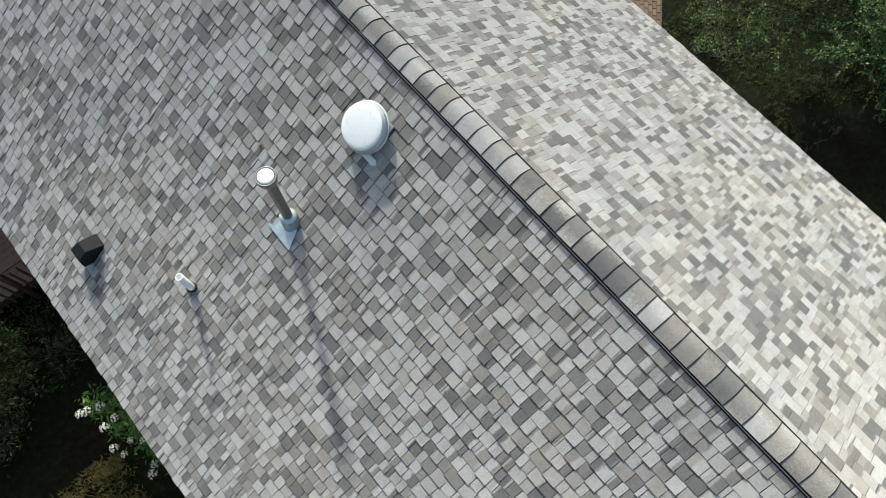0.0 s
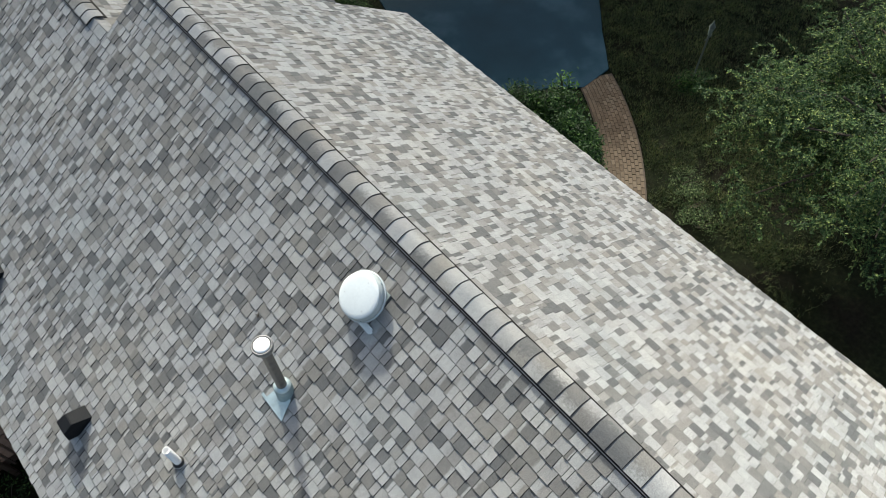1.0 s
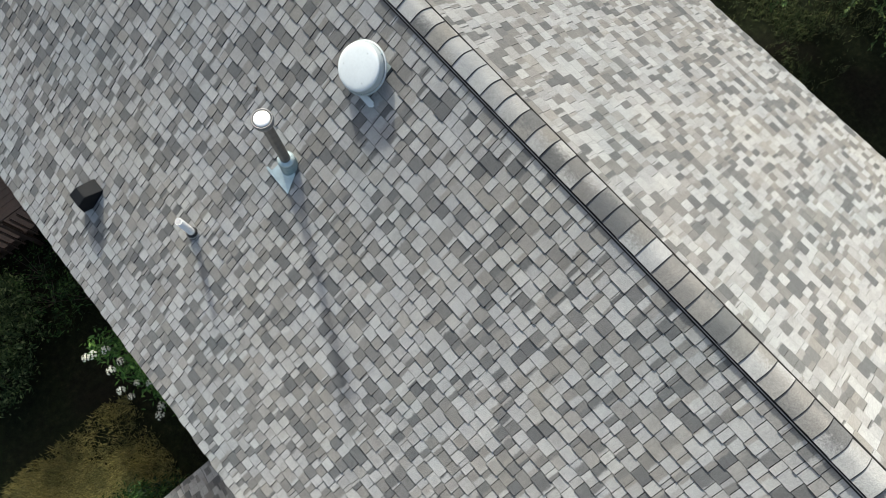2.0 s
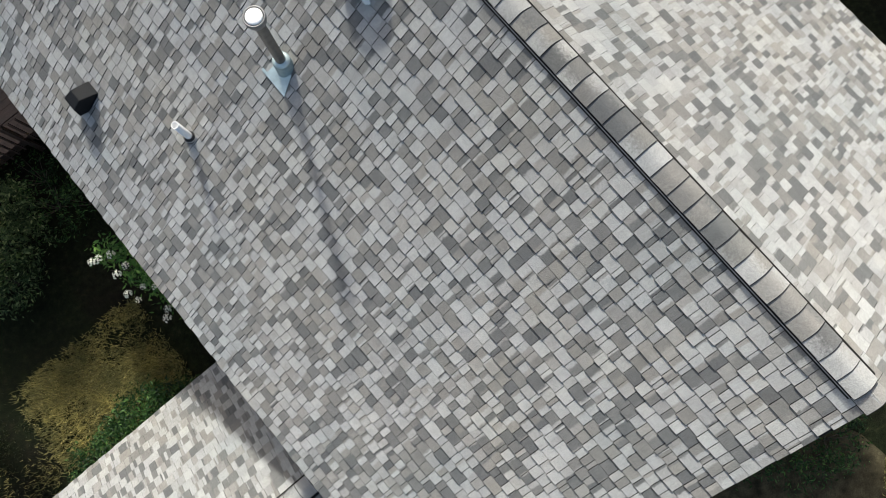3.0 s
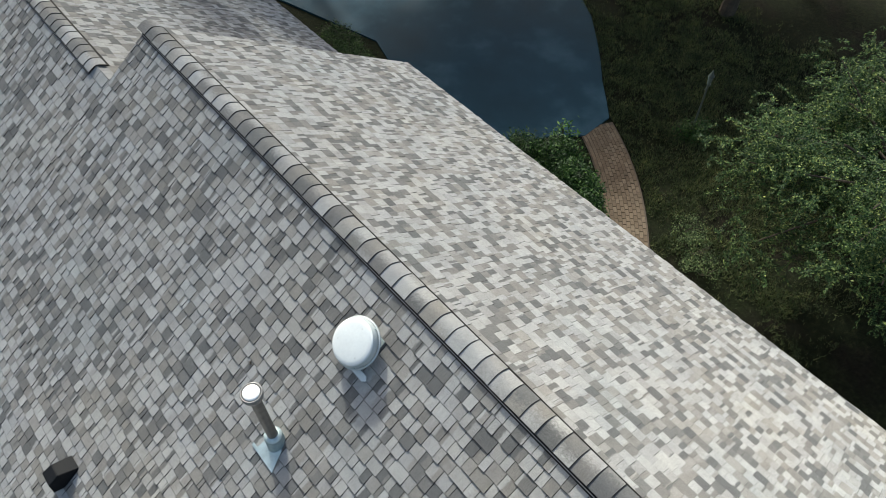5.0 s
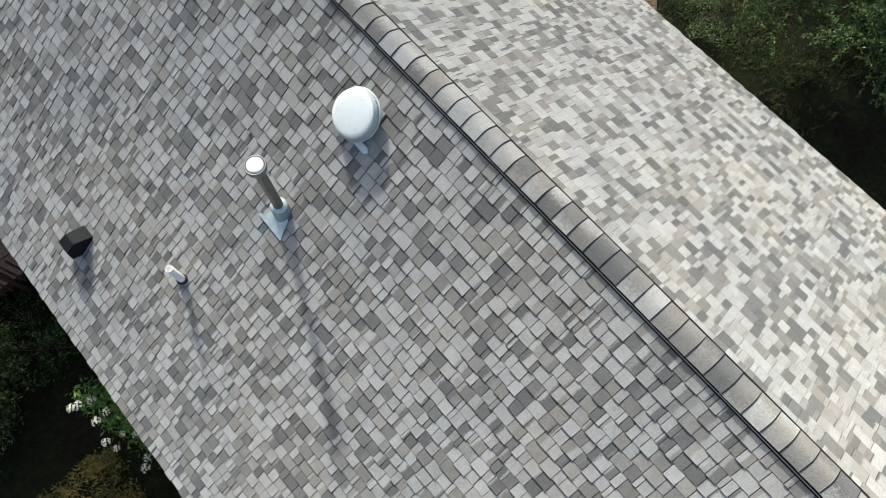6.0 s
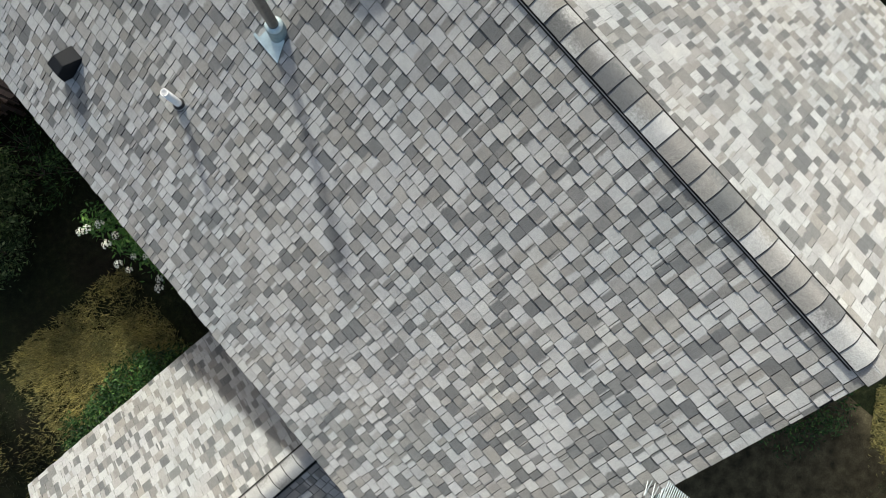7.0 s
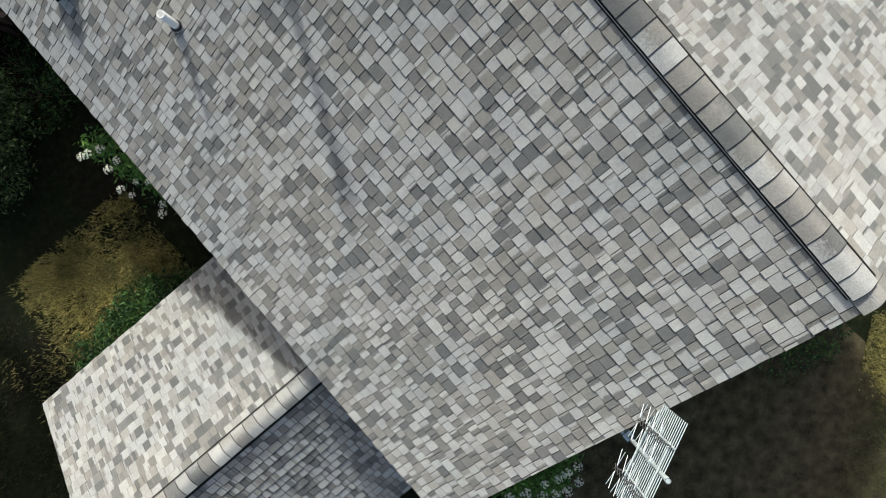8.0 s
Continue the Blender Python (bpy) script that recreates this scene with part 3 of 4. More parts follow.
def leaf_cloud(rng, centres, per, size, spread_r, flat=0.5):
    """Small folded leaves round clump centres."""
    c = np.repeat(np.asarray(centres, dtype=float), per, axis=0)
    n = len(c)
    off = rng.normal(size=(n, 3)) * spread_r * 0.55
    p = c + off
    d = rng.normal(size=(n, 3))
    d[:, 2] *= flat
    d[:, 2] -= 0.15
    d /= np.linalg.norm(d, axis=1)[:, None]
    s = np.cross(d, rng.normal(size=(n, 3)) * 0.6 + np.array((0, 0, 1.0)))
    s /= np.maximum(np.linalg.norm(s, axis=1), 1e-6)[:, None]
    ln = size * rng.uniform(0.6, 1.35, (n, 1))
    w = ln * rng.uniform(0.26, 0.42, (n, 1))
    nrm = np.cross(s, d)
    a, b = p, p + d * ln
    m = p + d * ln * 0.5 - nrm * ln * 0.08
    l, r = m + s * w * 0.5 + nrm * ln * 0.1, m - s * w * 0.5 + nrm * ln * 0.1
    verts = np.stack([a, r, b, l], axis=1).reshape(-1, 3)
    i = np.arange(n)[:, None] * 4
    faces = (i + np.array([[0, 1, 2, 3]])).tolist()
    return verts.tolist(), faces


def spray_cloud(rng, centres, per, size, reach):
    """Drooping twigs set with narrow leaves, one at each centre."""
    c = np.asarray(centres, dtype=float)
    ax = rng.normal(size=c.shape)
    ax[:, 2] = ax[:, 2] * 0.35 - 0.25
    ax /= np.linalg.norm(ax, axis=1)[:, None]
    c, ax = np.repeat(c, per, axis=0), np.repeat(ax, per, axis=0)
    n = len(c)
    u = rng.uniform(0.0, 1.0, (n, 1))
    p = c + ax * u * reach + rng.normal(size=(n, 3)) * 0.018
    p[:, 2] -= (u[:, 0] ** 2) * reach * 0.25
    d = ax * 0.8 + rng.normal(size=(n, 3)) * 0.5
    d /= np.linalg.norm(d, axis=1)[:, None]
    s = np.cross(d, rng.normal(size=(n, 3)) * 0.5 + np.array((0, 0, 1.0)))
    s /= np.maximum(np.linalg.norm(s, axis=1), 1e-6)[:, None]
    ln = size * rng.uniform(0.6, 1.3, (n, 1))
    w = ln * rng.uniform(0.34, 0.52, (n, 1))
    nrm = np.cross(s, d)
    m = p + d * ln * 0.45
    verts = np.stack([p, m - s * w * 0.5 + nrm * ln * 0.06, p + d * ln, m + s * w * 0.5 + nrm * ln * 0.06], axis=1).reshape(-1, 3)
    return verts.tolist(), (np.arange(n)[:, None] * 4 + np.array([[0, 1, 2, 3]])).tolist()


def limb_mesh(bm, pts, r0, r1, seg=7):
    for k in range(len(pts) - 1):
        t0, t1 = k / (len(pts) - 1), (k + 1) / (len(pts) - 1)
        tube(bm, pts[k], pts[k + 1], r0 + (r1 - r0) * t0, r0 + (r1 - r0) * t1, seg, caps=False)


def tree(name, at, crown_c, crown_r, crown_h, clumps, per, leaf, seed, material, label, category="tree", trunk_r=0.16, sprays=0):
    rng = np.random.default_rng(seed)
    ob = thing(name, (at[0], at[1], 0), label, category)
    base = Vector((at[0], at[1], 0))
    bm = bmesh.new()
    top = Vector((crown_c[0], crown_c[1], crown_c[2] + crown_h * 0.3)) - base
    trunk = [Vector((0, 0, -0.05)), top * 0.25 + Vector((0.08, -0.05, 0)), top * 0.55 + Vector((-0.06, 0.08, 0)), top]
    limb_mesh(bm, trunk, trunk_r, trunk_r * 0.3, 9)
    part("trunk", bm, BARK, ob, "dark rough trunk")
    centres = []
    cc = Vector(crown_c) - base
    nl = max(6, clumps // 26)
    bm = bmesh.new()
    ends = []
    for k in range(nl):
        az = k * 2.399 + rng.uniform(-0.3, 0.3)
        el = rng.uniform(-0.45, 0.95)
        rr = rng.uniform(0.72, 1.06)
        e = cc + Vector((math.cos(az) * math.cos(el) * crown_r * rr, math.sin(az) * math.cos(el) * crown_r * rr, math.sin(el) * crown_h * rr))
        s = trunk[1].lerp(trunk[3], rng.uniform(0.1, 0.95))
        mid = s.lerp(e, 0.55) + Vector((0, 0, 0.12 * crown_r))
        limb_mesh(bm, [s, mid, e], trunk_r * 0.3, 0.012, 6)
        ends.append((s, mid, e))
    part("limb", bm, BARK, ob)
    for k in range(clumps):
        s, mid, e = ends[int(rng.integers(nl))]
        t = rng.uniform(0.35, 1.05)
        q = mid.lerp(e, (t - 0.5) * 2) if t > 0.5 else s.lerp(mid, t * 2)
        j = Vector(rng.normal(size=3)) * crown_r * 0.085
        q = q + j
        centres.append((q.x, q.y, max(q.z, 0.12)))
    if sprays:
        c = np.repeat(np.asarray(centres), sprays, axis=0)
        c = c + rng.normal(size=c.shape) * crown_r * 0.055
        c[:, 2] = np.maximum(c[:, 2], 0.15)
        verts, faces = spray_cloud(rng, c, per, leaf, 0.36)
    else:
        verts, faces = leaf_cloud(rng, centres, per, leaf, crown_r * 0.085 + leaf)
    me = mesh_from("crown", verts, faces, material)
    cr = new("crown", me)
    cr.parent = ob
    tagged(cr, "", kind="stuff")
    return ob


def shrub(name, spots, leaf, per, seed, material, label, category="shrub", fill=1.0):
    """A bush of leaf clumps over stems, its humps at (x, y, radius, height)."""
    rng = np.random.default_rng(seed)
    x0, y0 = spots[0][:2]
    ob = thing(name, (x0, y0, 0), label, category)
    bm = bmesh.new()
    centres = []
    for x, y, r, h in spots:
        for k in range(7):
            a = rng.uniform(0, 6.28)
            tube(bm, (x - x0, y - y0, -0.03), (x - x0 + math.cos(a) * r * 0.6, y - y0 + math.sin(a) * r * 0.6, h * 0.8), 0.012, 0.004, 5, caps=False)
        n = int(60 * fill * (r / 0.5) ** 2)
        for k in range(n):
            a, u = rng.uniform(0, 6.28), rng.uniform(0, 1) ** 0.5
            z = h * (1 - 0.75 * u ** 2.2) * rng.uniform(0.55, 1.05)
            centres.append((x - x0 + math.cos(a) * r * u, y - y0 + math.sin(a) * r * u, max(z, 0.06)))
    tagged(part("stem", bm, BARK, ob, "thin woody stems"), "thin woody stems", kind="stuff")
    verts, faces = leaf_cloud(rng, centres, per, leaf, 0.10 + leaf * 0.6)
    fo = new("foliage", mesh_from("foliage", verts, faces, material))
    fo.parent = ob
    tagged(fo, "", kind="stuff")
    return ob


tree("garden_tree", (11.2, 3.8), (10.6, 3.9, 2.6), 3.3, 2.1, 900, 40, 0.058, 3, LEAF_TREE, "leafy green garden tree with fine drooping twigs", sprays=6)
# Unseen trees, added up-sun only to throw shade on driveway and lawn.
for k, (x, y, z, r) in enumerate(((14.2, 23.2, 7.6, 4.0), (18.6, 18.6, 7.2, 4.0), (10.4, 26.0, 8.4, 4.0), (20.6, 13.6, 6.6, 3.6), (16.6, 11.6, 4.6, 2.6), (17.5, 24.5, 9.0, 4.2), (12.4, 19.6, 5.2, 3.0))):
    tree("unseen_shade_tree", (x, y), (x, y, z), r, r * 0.85, 420, 34, 0.26, 40 + k, LEAF_TREE, "tall leafy tree out of view, added to shade the driveway and lawn", trunk_r=0.26)
# Two more unseen trees, added to shade the western bushes and rear roof.
tree("unseen_shade_tree", (-6.0, 16.9), (-3.8, 16.7, 7.0), 1.45, 1.2, 240, 34, 0.22, 61, LEAF_TREE, "tall leafy tree out of view, added to shade the western bushes", trunk_r=0.18)
tree("unseen_shade_tree", (5.0, 22.6), (5.9, 21.3, 9.3), 2.5, 1.7, 320, 36, 0.24, 62, LEAF_TREE, "tall leafy tree out of view, added to shade the rear roof", trunk_r=0.2)
# Also unseen: its crown is added to darken the lawn north of the wing.
tree("unseen_yard_tree", (-9.1, 9.6), (-9.0, 9.4, 4.0), 1.9, 1.6, 340, 44, 0.12, 51, LEAF_TREE, "small leafy tree out of view, added to shade the west lawn", trunk_r=0.1)

shrub("hedge", [(7.1, 10.9, 0.65, 1.3), (7.6, 10.3, 0.62, 1.35), (7.3, 9.5, 0.6, 1.3), (6.9, 8.8, 0.6, 1.2), (6.5, 10.2, 0.8, 1.2), (6.3, 9.2, 0.8, 1.1), (7.9, 10.1, 0.4, 1.15), (7.45, 9.15, 0.42, 1.2), (6.65, 8.3, 0.45, 1.1)], 0.085, 34, 11, LEAF_HEDGE, "dense dark green clipped hedge beside the walk", "hedge", 1.5)
shrub("sapling", [(8.22, 10.58, 0.24, 1.5)], 0.12, 20, 12, LEAF_BRIGHT, "small bright green sapling over the hedge", "sapling", 0.8)
shrub("round_bush", [(5.9, 15.9, 0.75, 1.3), (5.9, 16.7, 0.85, 1.3), (6.2, 17.6, 0.8, 1.2), (5.0, 16.2, 0.9, 1.3)], 0.07, 30, 13, LEAF_HEDGE, "rounded green bush at the driveway edge", "bush")
shrub("edge_bush", [(8.35, 6.5, 0.5, 0.4), (8.0, 6.0, 0.45, 0.4), (8.75, 7.0, 0.4, 0.3)], 0.05, 30, 14, LEAF_SHRUB, "low sparse bush on the lawn", "bush", 0.6)
shrub("laurel_bush", [(-7.55, 9.35, 0.75, 1.5), (-7.95, 8.9, 0.55, 1.2), (-7.3, 9.9, 0.7, 1.4), (-8.5, 9.4, 0.6, 1.2)], 0.085, 26, 15, LEAF_SHRUB, "broad green bush with sunlit leaf tips", "bush")
shrub("shade_bush", [(-6.5, 9.6, 0.65, 0.8), (-5.9, 9.2, 0.6, 0.8), (-6.4, 10.2, 0.6, 0.7)], 0.075, 12, 16, LEAF_HEDGE, "dark leafy bush in the house's shade", "bush", 0.5)
shrub("shade_bush", [(0.65, -2.3, 0.5, 0.7), (0.95, -2.9, 0.5, 0.6), (0.1, -2.0, 0.4, 0.5), (1.6, -2.9, 0.55, 0.8), (2.1, -2.5, 0.5, 0.8)], 0.075, 14, 18, LEAF_HEDGE, "dark leafy bush below the gable end", "bush", 0.6)
shrub("ground_cover", [(-7.0, 5.25, 0.55, 0.35), (-7.6, 5.3, 0.6, 0.35), (-8.2, 5.2, 0.5, 0.3), (-8.8, 5.3, 0.4, 0.25)], 0.075, 30, 17, LEAF_HEDGE, "low leafy green planting along the wing wall", "planting")


def flower_head(rng, at, r):
    """A domed head of small four-petalled florets, uneven and open between them."""
    verts, faces = [], []
    for k in range(15):
        a, u = k * 2.399 + rng.uniform(-0.4, 0.4), math.sqrt((k + 0.5) / 15)
        n = Vector((math.cos(a) * u * 0.9, math.sin(a) * u * 0.9, 1.05 - 0.75 * u)).normalized()
        c = Vector(at) + Vector((n.x * r, n.y * r, n.z * r * 0.7 + rng.uniform(-0.008, 0.008)))
        s1 = n.cross(Vector((0.3, 1, 0.2))).normalized()
        s2 = n.cross(s1)
        turn, size = rng.uniform(0, 1.57), r * rng.uniform(0.24, 0.36)
        for q in range(4):
            p = turn + q * 1.5708
            d, e = s1 * math.cos(p) + s2 * math.sin(p), s2 * math.cos(p) - s1 * math.sin(p)
            o = len(verts)
            verts += [tuple(c), tuple(c + (d * 0.55 - e * 0.42) * size), tuple(c + d * size + n * size * 0.15), tuple(c + (d * 0.55 + e * 0.42) * size)]
            faces.append((o, o + 1, o + 2, o + 3))
    return verts, faces


def flower_shrub(name, spots, heads, seed, label, size=(0.045, 0.075)):
    ob = shrub(name, spots, 0.10, 22, seed, LEAF_BRIGHT, label, "flowering shrub", 0.75)
    rng = np.random.default_rng(seed + 100)
    x0, y0 = spots[0][:2]
    for k, (x, y, z) in enumerate(heads):
        verts, faces = flower_head(rng, (x - x0, y - y0, z), rng.uniform(*size))
        fl = new("flower_head", mesh_from("flower_head", verts, faces, PETAL))
        fl.parent = ob
        tagged(fl, "loose white flower cluster", kind="stuff")


flower_shrub("hydrangea", [(-5.52, 7.17, 0.42, 2.96), (-5.28, 6.66, 0.45, 3.14), (-5.1, 6.24, 0.4, 2.96), (-5.0, 5.82, 0.32, 2.77)],
             [(-5.66, 7.03, 3.01), (-5.52, 6.94, 3.15), (-5.47, 6.62, 3.05), (-5.24, 6.57, 3.2399999999999998), (-5.56, 6.34, 2.9099999999999997), (-5.52, 6.2, 2.82), (-5.14, 6.1, 3.0999999999999996), (-5.24, 5.78, 2.9099999999999997), (-5.05, 5.59, 2.82), (-5.38, 5.73, 2.73), (-4.96, 5.87, 3.01), (-5.0, 5.4, 2.73), (-5.35, 6.9, 3.1), (-5.3, 6.25, 3.0)],
             21, "tall leafy shrub with loose white flower clusters by the wall")
flower_shrub("hydrangea", [(-3.75, -1.6, 0.45, 1.2), (-4.35, -1.45, 0.5, 1.2), (-3.35, -1.4, 0.35, 1.0)],
             [(-3.45, -1.62, 1.25), (-3.40, -1.90, 1.15), (-3.65, -1.88, 1.2), (-3.62, -1.58, 1.3), (-3.85, -1.5, 1.3), (-3.82, -1.78, 1.2), (-4.02, -1.66, 1.25),
              (-4.2, -1.42, 1.3), (-4.45, -1.3, 1.25), (-4.3, -1.62, 1.2), (-4.62, -1.5, 1.2), (-3.25, -1.72, 1.05), (-4.05, -1.95, 1.1)],
             22, "leafy shrub with white flower clusters below the gable", (0.07, 0.10))


def lamp_post():
    ob = thing("garden_lamp", (11.6, 9.05, 0), "dark green iron garden lantern post on the lawn", "lamp post")
    bm = bmesh.new()
    lathe(bm, [(0.07, 0.0), (0.07, 0.06), (0.028, 0.12), (0.026, 1.15), (0.038, 1.2), (0.024, 1.24)], 12)
    part("post", bm, LAMP_GREEN, ob)
    bm = bmesh.new()
    lathe(bm, [(0.05, 1.24), (0.075, 1.42), (0.072, 1.43)], 6)
    part("lantern_glass", bm, LAMP_GLASS, ob, "pale lantern glass")
    bm = bmesh.new()
    lathe(bm, [(0.095, 1.43), (0.085, 1.45), (0.03, 1.53), (0.012, 1.58), (0.0, 1.59)], 6)
    part("lantern_roof", bm, LAMP_GREEN, ob)
    bm = bmesh.new()
    tube(bm, (-0.16, 0, 1.17), (0.16, 0, 1.17), 0.012, seg=6)
    part("ladder_bar", bm, LAMP_GREEN, ob)
    return ob


garden_lamp = lamp_post()
garden_lamp.scale = (0.9, 0.9, 1.25)
shrub("lamp_planting", [(11.5, 8.95, 0.34, 0.4), (11.75, 8.8, 0.26, 0.35), (11.3, 9.15, 0.25, 0.3)], 0.07, 30, 25, LEAF_HEDGE, "dark low planting round the lamp post", "planting")


def porch_deck():
    ob = thing("porch_deck", (-6.3, 12.4, 0), "brown stained timber deck with slatted railing", "deck")
    w = 0.135
    k = 0
    y = -1.55
    while y < 2.2:
        bm = bmesh.new()
        box(bm, -2.6, 1.75, y, y + w, 0.52, 0.548)
        part("deck_board", bm, DECK, ob)
        y += w + 0.007
    bm = bmesh.new()
    box(bm, -2.6, 1.75, -1.66, -1.57, 1.38, 1.42)
    part("top_rail", bm, DECK, ob)
    bm = bmesh.new()
    box(bm, -2.6, 1.75, -1.645, -1.585, 0.60, 0.65)
    part("bottom_rail", bm, DECK, ob)
    for k in range(30):
        x = -2.5 + k * 0.145
        bm = bmesh.new()
        box(bm, x, x + 0.035, -1.72, -1.685, 0.45, 1.38)
        part("baluster", bm, DECK, ob)
    for x in (-2.6, -1.2, 0.2, 1.6):
        bm = bmesh.new()
        box(bm, x, x + 0.09, -1.66, -1.57, -0.02, 1.38)
        part("post", bm, DECK, ob)
    bm = bmesh.new()
    box(bm, -2.6, 1.75, -1.56, -1.52, 0.30, 0.518)
    part("rim_joist", bm, DECK, ob)


porch_deck()


def off_paving(p):
    """Which places lie neither on the driveway, the brick walk nor the bare bed below the gable, cut along a drawn
    shadow edge.
    """
    line = np.array([path_frame(k / 60)[0][:2] for k in range(61)])
    near = np.min(np.hypot(p[:, None, 0] - line[None, :, 0], p[:, None, 1] - line[None, :, 1]), axis=1)
    edge = np.where(p[:, 0] < 10.3, 10.75, np.where(p[:, 0] < 13.3, 10.75 + 1.13 * (p[:, 0] - 10.3), 14.1 + 2.5 * (p[:, 0] - 13.3)))
    # Grass stops on this slanted line to draw the shadow edge below the gable.
    bed = (p[:, 1] < -2) & (p[:, 1] > -4.68 + 0.79 * (p[:, 0] - 1.1)) & (p[:, 0] > -0.6)
    return ~bed & (near > 0.53) & ((p[:, 0] < 5) | (p[:, 1] < edge))


def grass(name, areas, count, material, seed, label, h=0.07, bare=-0.12, w=0.008, edge=4, jitter=0.22):
    rng = np.random.default_rng(seed)
    tot = sum((a[1] - a[0]) * (a[3] - a[2]) for a in areas)
    vs, fs = [], []
    for x0, x1, y0, y1 in areas:
        n = int(count * (x1 - x0) * (y1 - y0) / tot)
        p = np.stack([rng.uniform(x0, x1, n), rng.uniform(y0, y1, n)], axis=1)
        p = p[off_paving(p)]
        keep = np.array([noise.noise((q[0] * 1.1, q[1] * 1.1, seed)) + 0.5 * noise.noise((q[0] * 4, q[1] * 4, seed)) + 0.35 * noise.noise((q[0] * 11, q[1] * 11, seed)) + rng.normal() * jitter
                         - 0.9 * max(abs(2 * (q[0] - x0) / (x1 - x0) - 1), abs(2 * (q[1] - y0) / (y1 - y0) - 1)) ** edge > bare for q in p])
        p = p[keep]
        n = len(p)
        a = rng.uniform(0, 6.28, n)
        lean = rng.uniform(0.2, 1.1, n)
        hh = h * rng.uniform(0.6, 1.3, n)
        dx, dy = np.cos(a), np.sin(a)
        b0 = np.stack([p[:, 0] - dy * w, p[:, 1] + dx * w, np.zeros(n)], axis=1)
        b1 = np.stack([p[:, 0] + dy * w, p[:, 1] - dx * w, np.zeros(n)], axis=1)
        t = np.stack([p[:, 0] + dx * hh * lean, p[:, 1] + dy * hh * lean, hh], axis=1)
        o = len(vs)
        vs += np.stack([b0, b1, t], axis=1).reshape(-1, 3).tolist()
        fs += (np.arange(n)[:, None] * 3 + o + np.array([[0, 1, 2]])).tolist()
    ob = new(name, mesh_from(name, vs, fs, material))
    tagged(ob, label, "grass", kind="stuff")


# Pale blades fill the sun patch, dark ones the shaded lawn round it.
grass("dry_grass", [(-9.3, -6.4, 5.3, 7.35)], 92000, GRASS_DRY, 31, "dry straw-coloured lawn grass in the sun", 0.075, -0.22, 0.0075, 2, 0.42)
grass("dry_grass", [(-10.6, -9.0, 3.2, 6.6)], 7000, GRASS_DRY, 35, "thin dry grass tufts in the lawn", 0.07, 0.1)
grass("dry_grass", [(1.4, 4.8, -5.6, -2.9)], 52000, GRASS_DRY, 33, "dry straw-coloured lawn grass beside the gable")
grass("lawn_grass", [(-13.5, -8.9, 0.5, 8.0)], 36000, GRASS_SHADED, 32, "green lawn grass with the shade put into its dark colour")
grass("lawn_grass", [(-6.0, 1.2, -8.0, -0.6)], 48000, GRASS_SHADED, 37, "sparse grass in front of the gable, colour darkened for shade", 0.05, -0.05)
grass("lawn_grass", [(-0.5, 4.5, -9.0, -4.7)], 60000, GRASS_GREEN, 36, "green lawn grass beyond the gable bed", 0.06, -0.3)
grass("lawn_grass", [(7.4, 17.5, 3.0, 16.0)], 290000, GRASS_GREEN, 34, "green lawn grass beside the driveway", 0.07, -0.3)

# ---------------------------------------------------------------- brick walk
walk_bed = thing("brick_walk", (8.5, 8.5, 0), "curved walk of brown clay pavers in sand", "walk", kind="structure")


def brick_walk():
    n = 40
    bm = bmesh.new()
    prev = None
    half = 0.49
    for i in range(n + 1):
        c, t, s = path_frame(i / n)
        row = [bm.verts.new((c + s * q * half - Vector((8.5, 8.5, 0)) + Vector((0, 0, 0.012)))) for q in (-1.02, 1.02)]
        if prev:
            bm.faces.new((prev[0], prev[1], row[1], row[0]))
        prev = row
    bmesh.ops.recalc_face_normals(bm, faces=bm.faces[:])
    part("sand_bed", bm, SAND, walk_bed)
    w, l, g, hgt = 0.089, 0.176, 0.004, 0.016
    cols = int(2 * half / (w + g))
    bm = bmesh.new()
    vs = box(bm, -l / 2 + 0.002, l / 2 - 0.002, -w / 2 + 0.002, w / 2 - 0.002, 0, hgt)
    for v in vs:
        if v.co.z > hgt / 2:
            v.co.x *= 0.975
            v.co.y *= 0.955
    one = bpy.data.meshes.new("brick")
    bm.to_mesh(one)
    bm.free()
    one.materials.append(BRICK)
    length = sum((path_frame((i + 1) / 200)[0] - path_frame(i / 200)[0]).length for i in range(200))
    rng = random.Random(5)
    rows = int(length / (l + g))
    for i in range(rows):
        for k in range(cols):
            s = (i + 0.5 + (0.5 if k % 2 else 0.0)) / rows
            if s > 0.995 or s < 0.18:
                continue
            c, t, sd = path_frame(s)
            p = c + sd * ((k - (cols - 1) / 2) * (w + g)) - Vector((8.5, 8.5, 0))
            ob = new("brick", one)
            ob.parent = walk_bed
            ob.matrix_local = pose(p.x, p.y, 0.005 + rng.uniform(0, 0.004), rng.uniform(-1, 1), rng.uniform(-1, 1), math.degrees(math.atan2(t.y, t.x)) + rng.uniform(-1.5, 1.5))


brick_walk()

# ---------------------------------------------------------------- ridges


